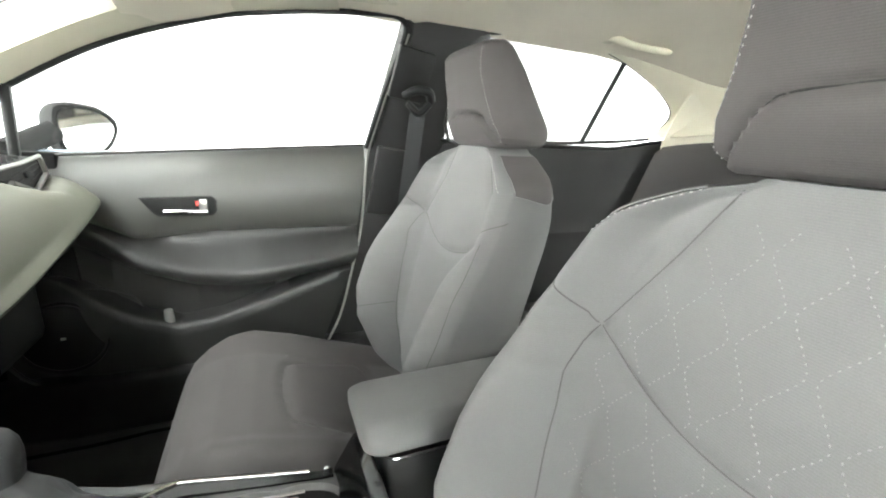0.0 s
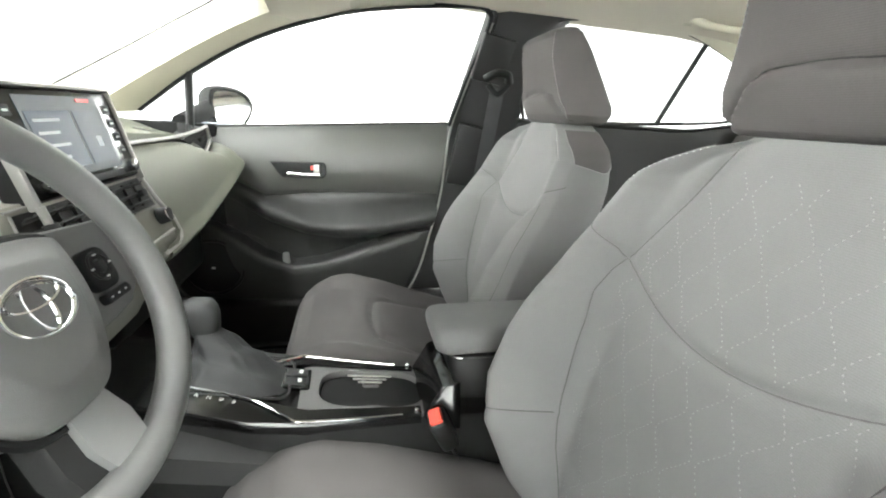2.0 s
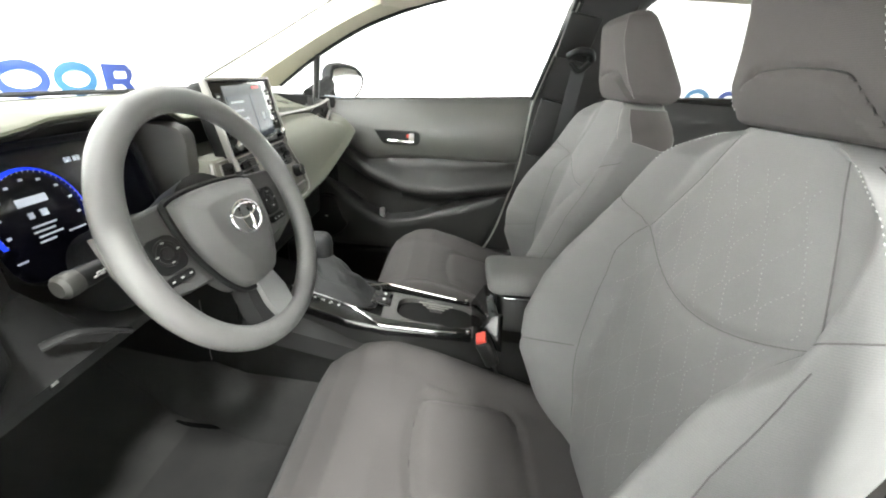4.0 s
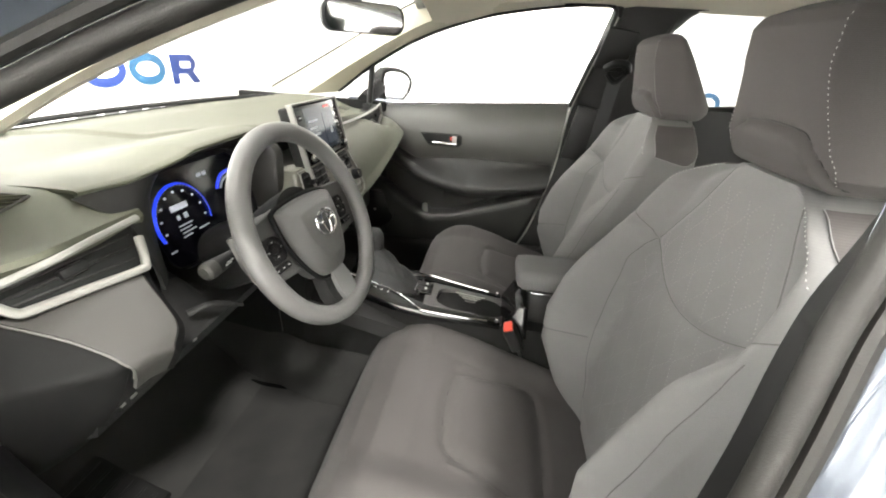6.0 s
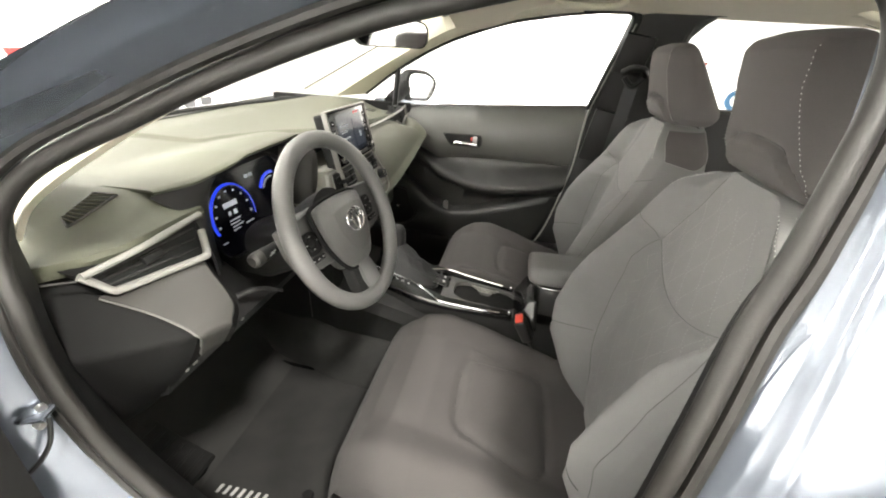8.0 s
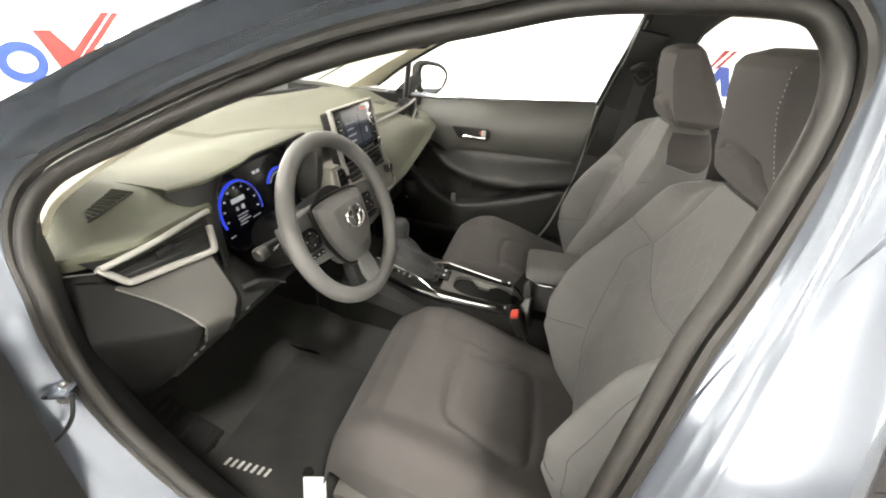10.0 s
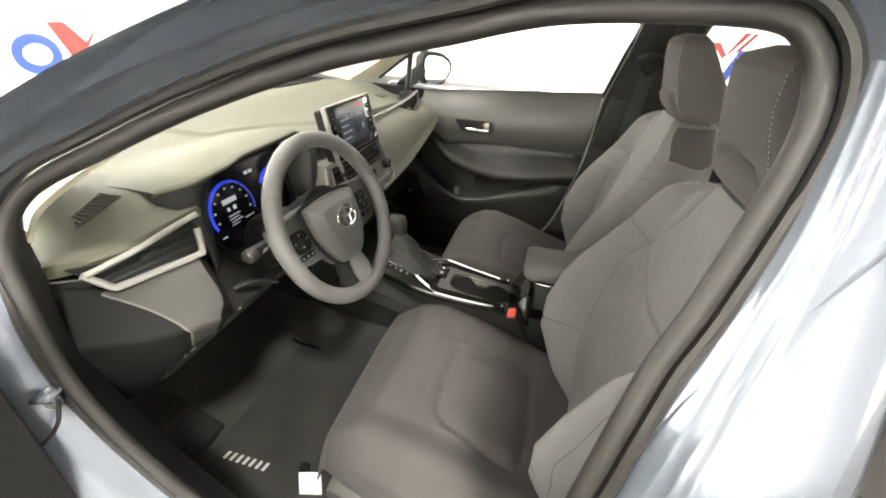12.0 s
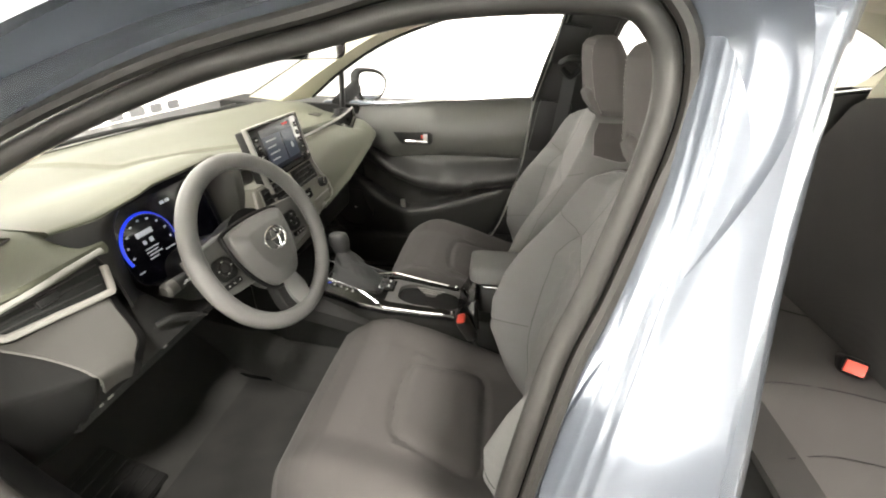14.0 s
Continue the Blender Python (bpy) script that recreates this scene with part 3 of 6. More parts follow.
    part("spoke_face", loft([[(-0.014, -0.086, d), (0.024, -0.084, d), (0.031, -0.115, d + 0.003), (0.027, -0.149, d + 0.006), (-0.012, -0.151, d + 0.006), (-0.018, -0.12, d + 0.003)] for d in (-0.012, -0.003)]), SPOKE, wheel, "satin silver lower spoke")
    part("hub_back", tube([(0, 0, -0.02), (0, 0, -0.06), (0, -0.004, -0.11)], [0.07, 0.062, 0.05], 24), BLACK, wheel)
    wheel.matrix_world = axes((-0.313, 0.697, 0.90), (1, -0.09, 0), (0, math.sin(radians(24)), math.cos(radians(24))))
    return wheel


steering_wheel()


def column():
    col = thing("steering_column", "dark plastic steering column cover with stalks", "steering column")
    m = axes((-0.325, 0.762, 0.868), (1, 0, 0), (0, math.sin(radians(24)), math.cos(radians(24))))
    rings = []
    for z, w, h in ((0.02, 0.04, 0.04), (0.0, 0.05, 0.05), (-0.06, 0.055, 0.055), (-0.2, 0.06, 0.06)):
        rings.append([m @ Vector((w * math.copysign(abs(math.cos(a)) ** 0.7, math.cos(a)), h * math.copysign(abs(math.sin(a)) ** 0.7, math.sin(a)), z)) for a in (2 * math.pi * j / 28 for j in range(28))])
    part("column_cover", loft(rings), TRIM, col)
    for s in (-1, 1):
        line = [m @ Vector((s * d, 0.015 + 0.02 * d, -0.016 - 0.12 * (d - 0.05))) for d in (0.045, 0.07, 0.095, 0.115, 0.135)]
        st = part("stalk", tube(line, [0.009, 0.009, 0.0105, 0.0125, 0.013], 14, flat=0.8), BLACK, col)
        if s < 0:
            part("stalk_knob", tube([line[3].lerp(line[4], f) for f in (0.5, 0.8, 1.3, 1.5)], [0.0125, 0.0135, 0.013, 0.009], 16), PANEL, st, "pale grey turning knob")
        for k in range(4):
            part("stalk_mark", box((0.006, 0.001, 0.002), Matrix.Translation(line[2] + Vector((s * 0.004 * k - 0.01, -0.0115, 0.004 - 0.003 * (k % 2)))), 0), ICON, st, smooth=False)
    return col


column()

# ---------------------------------------------------------------- dashboard
def top_front(x):
    """The front edge of the padded dash top: y and z."""
    y = along([(-0.52, 0.905), (-0.47, 0.868), (-0.40, 0.848), (-0.2, 0.846), (-0.13, 0.862), (0.15, 0.866), (0.45, 0.866), (0.6, 0.872), (0.66, 0.885), (0.72, 0.93)], x)
    z = along([(-0.52, 0.996), (-0.46, 1.006), (-0.37, 1.026), (-0.2, 1.03), (-0.12, 1.0), (0.2, 0.985), (0.5, 0.966), (0.62, 0.956), (0.72, 0.95)], x)
    return y, z


def top_height(x, y):
    yf, zf = top_front(x)
    t = step(1.10, yf + 0.03, y)
    cut = along([(-0.22, 1.062), (-0.16, 1.04), (-0.08, 0.985), (0.0, 0.90), (0.05, 0.80)], x)
    hump = 0.007 * step(-0.217, -0.205, x) * step(cut - 0.007, cut + 0.007, y)
    return 0.99 * (1 - t) + zf * t - 0.02 * step(1.2, 1.42, y) + hump


def pod_front(x):
    """The front edge of the outer pod: y and z."""
    e = step(-0.64, -0.72, x)
    return 0.862 + 0.02 * step(-0.6, -0.66, x) + 0.09 * e, 0.962 - 0.012 * e - 0.06 * max(0.0, -0.6 - x)


def pod_z(x, y):
    yf, zf = pod_front(x)
    z = 0.9885 - 0.26 * max(0.0, -0.525 - x) * step(1.2, 1.0, y)
    return z + (zf - z) * step(0.95, yf, y) + 0.006 * step(-0.60, -0.52, x) * step(0.84, 0.90, y)


def dashboard():
    dash = thing("dashboard", "soft grey plastic dashboard with silver-framed air vents", "dashboard")
    rings = []
    for k in range(181):
        x = -0.515 + 1.225 * k / 180
        yf, zf = top_front(x)
        back = 1.42 - 0.12 * (x / 0.7) ** 2
        row = [(x, back + (yf + 0.004 - back) * j / 60, top_height(x, back + (yf + 0.004 - back) * j / 60)) for j in range(61)]
        row += [(x, yf - 0.001, zf - 0.002), (x, yf - 0.0015, zf - 0.005), (x, yf + 0.004, zf - 0.009)]
        rings.append(row)
    part("dash_top", sheet(rings, 0.005), DASH, dash)
    # the outer pod that carries the demister grille
    rings = []
    for k in range(31):
        x = -0.72 + 0.245 * k / 30
        yf, zf = pod_front(x)
        row = [(x, 1.36 + (yf - 1.36) * j / 30, pod_z(x, 1.36 + (yf - 1.36) * j / 30)) for j in range(31)]
        row += [(x, yf - 0.004, zf - 0.006), (x, yf + 0.002, zf - 0.02)]
        rings.append(row)
    part("outer_pod", sheet(rings, 0.005), DASH, dash)
    part("pod_edge_strip", tube(smooth_line([(-0.668, 0.876, 0.938), (-0.69, 0.93, 0.934), (-0.70, 1.0, 0.938), (-0.705, 1.06, 0.95)], 5), 0.0014, 6), TRAY, dash, "thin grey edge line")
    # dark recess behind the hood and the vents
    rings = []
    for k in range(61):
        x = -0.44 + 1.13 * k / 60
        y, z = top_front(x)
        rings.append([(x, y + 0.004, z - 0.012), (x, y + 0.05, z - 0.018), (x, 0.925, 0.90), (x, 0.90, 0.86)])
    part("vent_band", sheet(rings, 0.004), BLACK, dash)
    # binnacle cheeks beside the instruments
    cheek = [[(-0.520, 0.905, 0.988), (-0.512, 0.885, 0.974), (-0.497, 0.862, 0.955), (-0.490, 0.848, 0.90), (-0.485, 0.845, 0.85)],
             [(-0.480, 0.880, 0.999), (-0.474, 0.872, 0.982), (-0.468, 0.866, 0.957), (-0.464, 0.864, 0.90), (-0.462, 0.86, 0.85)],
             [(-0.440, 0.861, 1.008), (-0.438, 0.868, 0.990), (-0.440, 0.878, 0.960), (-0.442, 0.880, 0.90), (-0.442, 0.876, 0.84)],
             [(-0.405, 0.852, 1.015), (-0.415, 0.878, 0.994), (-0.434, 0.890, 0.962), (-0.437, 0.892, 0.90), (-0.437, 0.89, 0.84)]]
    across = [smooth_line([r[k] for r in cheek], 5) for k in range(5)]
    part("binnacle_cheek", sheet([smooth_line([c[i] for c in across], 4) for i in range(len(across[0]))], 0.004), PILLAR_TRIM, dash)
    edge = [(0.935, 0.84), (0.86, 0.845), (0.842, 0.852), (0.834, 0.87), (0.828, 0.965), (0.830, 0.980), (0.838, 0.990), (0.855, 0.996), (0.935, 1.0)]
    part("binnacle_wing", loft([[(x, 0.935 + (y - 0.935) * g, 0.92 + (z - 0.92) * (0.5 + 0.5 * g)) for y, z in edge] for x, g in ((-0.181, 0.93), (-0.178, 0.985), (-0.170, 1.0), (-0.158, 1.0), (-0.151, 0.985), (-0.148, 0.94))]), PANEL, dash, "grey rounded cheek beside the cluster")
    # broad pad on the passenger side: from the silver strip out to a nose that climbs towards the door
    rings = []
    for k in range(73):
        x = 0.12 + 0.60 * k / 72
        e = max(0.0, (x - 0.655) / 0.065)
        zt = along([(0.12, 0.966), (0.40, 0.961), (0.50, 0.955), (0.56, 0.935), (0.618, 0.913), (0.66, 0.922), (0.70, 0.938), (0.72, 0.94)], x)
        yt = along([(0.12, 0.858), (0.50, 0.858), (0.618, 0.848), (0.70, 0.862), (0.72, 0.87)], x)
        zn = sum(along([(0.12, 0.797), (0.18, 0.80), (0.30, 0.808), (0.48, 0.841), (0.60, 0.868), (0.69, 0.893), (0.72, 0.90)], x + 0.02 * d) for d in (-2, -1, 0, 1, 2)) / 5
        yn = 0.762 + 0.05 * e ** 2.4
        row = [(x, yt + 0.05, zt - 0.004), (x, yt + 0.008, zt)]
        for q in range(1, 15):
            f = q / 14
            bulge = 0.016 * math.sin(math.pi * f) * (1 - 0.5 * e)
            row.append((x, yt + (yn + 0.010 - yt) * f - 0.4 * bulge, zt + (zn + 0.012 - zt) * f + bulge))
        row += [(x, yn + 0.003, zn + 0.006), (x, yn, zn - 0.002), (x, yn + 0.004, zn - 0.010), (x, yn + 0.02, zn - 0.02), (x, yn + 0.07, zn - 0.032), (x, yn + 0.14, zn - 0.05)]
        rings.append(row)
    part("passenger_pad", sheet(rings, 0.005), PAD_LIT, dash)
    part("glove_box", box((0.50, 0.20, 0.16), Matrix.Translation((0.40, 0.99, 0.66)), 0.03, 3), TRIM, dash)
    # panel under the outer vent on the driver's side
    left = smooth_line([(-0.655, 0.872, 0.906), (-0.643, 0.82, 0.887), (-0.637, 0.782, 0.868), (-0.638, 0.765, 0.860), (-0.634, 0.762, 0.85), (-0.63, 0.775, 0.82)], 4)
    right = smooth_line([(-0.515, 0.845, 0.898), (-0.537, 0.820, 0.893), (-0.567, 0.765, 0.865), (-0.592, 0.750, 0.854), (-0.596, 0.750, 0.846), (-0.592, 0.77, 0.815)], 4)
    rings = [[p.lerp(q, f) + Vector((0, 0, 0.003 * math.sin(math.pi * f))) for f in (0, 0.05, 0.15, 0.3, 0.5, 0.7, 0.85, 0.95, 1)] for p, q in zip(left, right)]
    part("outer_panel", sheet(rings, 0.004), PANEL, dash)
    part("panel_edge", tube([p + Vector((-0.001, -0.001, 0.001)) for p in left[:19]], 0.0012, 6), TRIM_PALE, dash, "pale edge line")
    side = [[q, q + Vector((0.012, 0.004, -0.012)), q + Vector((0.035, 0.03, -0.03)), Vector((min(-0.47, q.x + 0.07), 0.87, q.z - 0.045))] for q in right]
    part("panel_side", sheet(side, 0.003), KNEE, dash)
    # knee panel
    rings = []
    for k in range(41):
        x = -0.64 + 0.53 * k / 40
        c = step(0.13, 0.07, abs(x + 0.325))
        rings.append([(x, 0.93, 0.89 - 0.09 * c), (x, 0.86, 0.85 - 0.06 * c), (x, 0.845, 0.80 - 0.02 * c), (x, 0.838, 0.775), (x, 0.828, 0.76), (x, 0.835, 0.74), (x, 0.87, 0.725), (x, 1.0, 0.71)])
    part("knee_panel", sheet(rings, 0.005), TRIM, dash)
    lever = smooth_line([(-0.47, 0.835, 0.80), (-0.451, 0.816, 0.806), (-0.428, 0.803, 0.796), (-0.403, 0.792, 0.78)], 5)
    part("tilt_lever", tube(lever, [0.006 - 0.0025 * k / (len(lever) - 1) for k in range(len(lever))], 8, flat=0.6), TRIM, dash, "black lever under the steering column")
    part("lever_tip", tube(lever[-6:], 0.0042, 8, flat=0.5), CHROME, dash, "chrome lever tip")
    for x, w in ((-0.606, 0.010), (-0.59, 0.014), (-0.476, 0.012)):
        part("knee_button", box((w * 0.7, 0.003, 0.005), Matrix.Translation((x, 0.829, 0.758)) @ pose(0, 0, 0, -30), 0.001), SILVER, dash)
    # ends beside the doors
    for s in (-1, 1):
        out = [(0.768, 0.856), (0.774, 0.838), (0.796, 0.797), (0.834, 0.747), (0.892, 0.69), (0.985, 0.615), (1.08, 0.55), (1.35, 0.50), (1.35, 0.975), (1.0, 0.945), (0.88, 0.916), (0.82, 0.886), (0.784, 0.866)]
        if s > 0:
            out = [(0.80, 0.87), (0.83, 0.80), (0.88, 0.74), (1.0, 0.66), (1.35, 0.60), (1.35, 0.975), (1.0, 0.945), (0.88, 0.915)]
        out = [(p.x, p.y) for p in smooth_line([(y, z, 0) for y, z in out], 3, True)]
        cap = bmesh.new()
        rows = ((0.612, 0.060), (0.616, 0.030), (0.622, 0.010), (0.627, 0.003), (0.632, 0.0), (0.638, 0.003), (0.646, 0.010), (0.655, 0.021), (0.672, 0.046), (0.69, 0.075), (0.71, 0.11), (0.735, 0.155)) if s < 0 else ((0.66, 0.0), (0.715, 0.0))
        loft([[(s * x, min(1.35, y + d), z - 0.06 * d * step(0.75, 0.85, z)) for y, z in out] for x, d in rows], bm=cap)
        part("end_cap", cap, KNEE, dash, "", True, 38)
    return dash


DASHBOARD = dashboard()


def side_vent(s):
    """The outer air vent: a silver frame that narrows outwards, slats and a tab."""
    def at(x, y, z):
        return Vector((s * x, y, z))
    if s < 0:
        a, d, c, b = (0.668, 0.872, 0.945), (0.645, 0.856, 0.914), (0.52, 0.829, 0.906), (0.492, 0.858, 0.955)
    else:
        a, d, c, b = (0.688, 0.862, 0.983), (0.700, 0.860, 0.946), (0.618, 0.850, 0.918), (0.500, 0.853, 0.960)
    line = [at(*p) for p in (a, d, c, b)]
    loop = []
    for i in range(4):
        p, q, r = line[i - 1], line[i], line[(i + 1) % 4]
        loop += [q.lerp(p, 0.14), q.lerp(p, 0.05), q.lerp(r, 0.05), q.lerp(r, 0.14)]
    vent = thing("air_vent", "angular dashboard air vent with a satin silver frame", "air vent", "outer air vents")
    part("vent_frame", tube(smooth_line([line[0], line[0].lerp(line[1], 0.5), line[1].lerp(line[0], 0.1), line[1].lerp(line[2], 0.06), line[1].lerp(line[2], 0.5), line[2].lerp(line[1], 0.06), line[2].lerp(line[3], 0.1), line[3].lerp(line[2], 0.35)], 5), 0.0058, 10, flat=0.8), SATIN, vent)
    mid = sum(line, Vector()) / 4
    back = Vector((0, 0.045, 0.004))
    rings = [[p + back * f for p in loop] for f in (0.15, 1)]
    part("vent_duct", loft(rings), BLACK, vent)
    for k in range(3):
        f = (k + 1) / 4
        p, q = line[0].lerp(line[1], f), line[3].lerp(line[2], f)
        part("vent_slat", box(((q - p).length * 0.94, 0.022, 0.0025), axes((p + q) / 2 + back * 0.35, q - p, (0, 0.9, 0.3)), 0.0006), PILLAR_TRIM, vent)
    for k in range(5):
        f = (k + 0.6) / 5.4
        p, q = line[0].lerp(line[3], f), line[1].lerp(line[2], f)
        part("vent_blade", box((0.0022, 0.02, (p - q).length * 0.9), Matrix.Translation((p + q) / 2 + back * 0.75), 0), PILLAR_TRIM, vent, smooth=False)
    p = line[0].lerp(line[1], 0.5).lerp(line[3].lerp(line[2], 0.5), 0.5)
    part("vent_tab", box((0.03, 0.012, 0.010), axes(p + back * 0.12, line[3] - line[0], (0, 0.3, 1)), 0.003), BLACK, vent)
    strip = smooth_line([at(0.688, 0.862, 0.985), at(0.60, 0.858, 0.977), at(0.50, 0.857, 0.972), at(0.40, 0.857, 0.970), at(0.2, 0.854, 0.973), at(0.14, 0.852, 0.974)] if s > 0 else [at(0.668, 0.866, 0.946), at(0.60, 0.853, 0.953), at(0.55, 0.852, 0.957), at(0.492, 0.852, 0.960)], 6)
    part("vent_strip", tube(strip, 0.0044, 8, flat=0.8), SATIN, vent, "satin silver strip")
    return vent


side_vent(-1)
side_vent(1)


def demister(s):
    """A triangle of slots let into the dash top."""
    corners = [(-0.589, 0.979), (-0.536, 0.979), (-0.534, 0.943), (-0.603, 0.954)]
    lift = pod_z if s < 0 else top_height

    def on(f, g, up):
        """A point of the grille: f along its length, g across it."""
        (ax, ay), (bx, by), (cx, cy), (dx, dy) = corners
        x = (1 - g) * (ax + (bx - ax) * f) + g * (dx + (cx - dx) * f)
        y = (1 - g) * (ay + (by - ay) * f) + g * (dy + (cy - dy) * f)
        return Vector((-s * x, y, lift(-s * x, y) + up))

    vent = thing("demister_vent", "small triangular slotted demister grille in the dash top", "air vent", "demister grilles")
    n = 10
    ring = [on(k / n, 0, 0.0015) for k in range(n)] + [on(1, k / n, 0.0015) for k in range(n)]
    ring += [on(1 - k / n, 1, 0.0015) for k in range(n)] + [on(0, 1 - k / n, 0.0015) for k in range(n)]
    part("grille_rim", tube(ring, 0.0016, 6, True), PANEL, vent)
    part("grille_back", sheet([[on(i / 12, j / 6, 0.0012) for j in range(7)] for i in range(13)], 0.002), BLACK, vent)
    for k in range(9):
        f = (k + 0.5) / 9
        e0, e1 = max(0.0, f - 0.07), min(1.0, f + 0.07)
        part("grille_slat", tube([on(e0 + (e1 - e0) * j / 4, 0.03 + 0.94 * j / 4, 0.0022) for j in range(5)], 0.0015, 6), DASH, vent)
    return vent


demister(-1)
demister(1)


def cluster():
    c = thing("instrument_cluster", "dark digital instrument cluster with a blue lit dial", "instrument cluster")
    m = axes((-0.32, 0.888, 0.915), (1, 0, 0), (0, 0.22, 1))
    part("cluster_face", plate(rounded(0.236, 0.15, 0.04), m @ Matrix.Translation((0, 0, -0.004)), 0.004, 0.001), DIAL_FACE, c)
    # tunnel round the face
    rings = []
    for d, g in ((0.0, 1.0), (0.008, 1.01)):
        rings.append([m @ Vector((x * g, y * g + 0.1 * d, d)) for x, y in rounded(0.242, 0.156, 0.042)])
    part("cluster_tunnel", loft(rings, caps=False), BLACK, c)
    for dx, r, a0, a1 in ((-0.055, 0.057, -15, 200), (0.078, 0.046, 75, 150)):
        arc = [m @ Vector((dx + r * math.cos(radians(a)), r * math.sin(radians(a)) - 0.006, 0.0015)) for a in np.linspace(a0, a1, 48)]
        part("dial_arc", tube(arc, 0.0028, 6, flat=0.25), DIAL_BLUE, c, "glowing blue arc")
        for a in np.linspace(a0 + 8, a1 - 8, 9):
            part("dial_mark", box((0.0042, 0.0028, 0.001), m @ Matrix.Translation((dx + r * 0.80 * math.cos(radians(a)), r * 0.80 * math.sin(radians(a)) - 0.006, 0.001)), 0), DIAL_WHITE, c, smooth=False)
        for a in np.linspace(a0 + 2, a1 - 2, 33):
            q = m @ Matrix.Translation((dx, -0.006, 0.0024)) @ Matrix.Rotation(radians(a), 4, "Z") @ Matrix.Translation((r * 0.965, 0, 0))
            part("dial_tick", box((0.0035, 0.0007, 0.0005), q, 0), DIAL_WHITE, c, smooth=False)
    for dx, dy, w, h in ((-0.057, 0.016, 0.036, 0.009), (-0.066, 0.0, 0.006, 0.007), (-0.050, 0.0, 0.008, 0.008), (-0.057, -0.013, 0.030, 0.002), (-0.060, -0.019, 0.026, 0.002), (-0.055, -0.025, 0.030, 0.002), (-0.062, -0.031, 0.020, 0.002), (-0.022, -0.030, 0.024, 0.002), (-0.100, -0.044, 0.012, 0.002)):
        part("readout_bar", box((w, h, 0.001), m @ Matrix.Translation((dx, dy, 0.001)), 0), DIAL_WHITE, c, smooth=False)
    for dx, w in ((0.006, 0.004), (0.0115, 0.004), (0.019, 0.004), (0.0245, 0.004)):
        part("readout_bar", box((w, 0.006, 0.001), m @ Matrix.Translation((dx, 0.050, 0.001)), 0), DIAL_WHITE, c, smooth=False)
    return c


cluster()


def infotainment():
    s = thing("infotainment_display", "upright touchscreen display with silver side frames and buttons", "display")
    m = axes((0.012, 0.816, 0.994), (1, 0, 0), (0, 0.24, 1)) @ Matrix.Diagonal((0.925, 1, 1, 1))
    part("housing", box((0.262, 0.128, 0.03), m @ Matrix.Translation((0, 0, -0.012)), 0.006, 3), BLACK, s)
    part("bezel", plate(rounded(0.246, 0.122, 0.006), m, 0.005, 0.001), PIANO, s)
    part("screen", plate(rounded(0.168, 0.098, 0.002), m @ Matrix.Translation((0.0, 0.006, 0.0045)), 0.0012, 0), SCREEN, s, "lit touchscreen with a split view", smooth=False)
    part("screen_panel", box((0.085, 0.07, 0.0006), m @ Matrix.Translation((-0.035, 0.002, 0.0062)), 0), SCREEN_LIT, s, smooth=False)
    part("screen_panel", box((0.06, 0.07, 0.0006), m @ Matrix.Translation((0.045, 0.002, 0.0062)), 0), SCREEN_LIT, s, smooth=False)
    part("screen_bar", box((0.03, 0.004, 0.0006), m @ Matrix.Translation((0.05, 0.050, 0.0064)), 0), RED_LIT, s, smooth=False)
    for k in range(4):
        part("screen_text", box((0.05 - 0.01 * (k % 2), 0.0035, 0.0005), m @ Matrix.Translation((-0.045 - 0.005 * (k % 2), 0.026 - 0.015 * k, 0.0068)), 0), SCREEN_TEXT, s, smooth=False)
    part("screen_icon", box((0.012, 0.014, 0.0005), m @ Matrix.Translation((0.05, -0.005, 0.0068)), 0), SCREEN_TEXT, s, smooth=False)
    for sx in (-1, 1):
        part("side_frame", box((0.008 if sx < 0 else 0.004, 0.136, 0.012), m @ Matrix.Translation((sx * 0.129, -0.002, 0.002)), 0.0019), SATIN, s)
        for k in range(4):
            part("side_button", box((0.016, 0.012, 0.001), m @ Matrix.Translation((sx * 0.104, 0.038 - 0.02 * k, 0.0052)), 0), BLACK, s)
            part("button_mark", box((0.008, 0.0025, 0.0008), m @ Matrix.Translation((sx * 0.104, 0.038 - 0.02 * k, 0.0060)), 0), ICON, s, smooth=False)
        part("knob", tube([m @ Vector((sx * 0.104, -0.046, d)) for d in (0.004, 0.014, 0.016)], [0.0095, 0.0095, 0.007], 20), CHROME, s, "round chrome-edged knob")
    part("top_frame", box((0.26, 0.005, 0.016), m @ Matrix.Translation((0, 0.066, 0.001)), 0.002), SATIN, s)
    blade = [m @ Vector((x, y, z)) for x, y, z in ((-0.129, -0.066, 0.006), (-0.128, -0.09, 0.006), (-0.122, -0.118, 0.005))]
    part("strip_tail", tube(blade, [0.005, 0.0045, 0.003], 8), SATIN, s, "tail of the silver side strip")
    part("lower_bar", box((0.16, 0.009, 0.002), m @ Matrix.Translation((0, -0.052, 0.006)), 0.0008), BLACK, s)
    return s


infotainment()


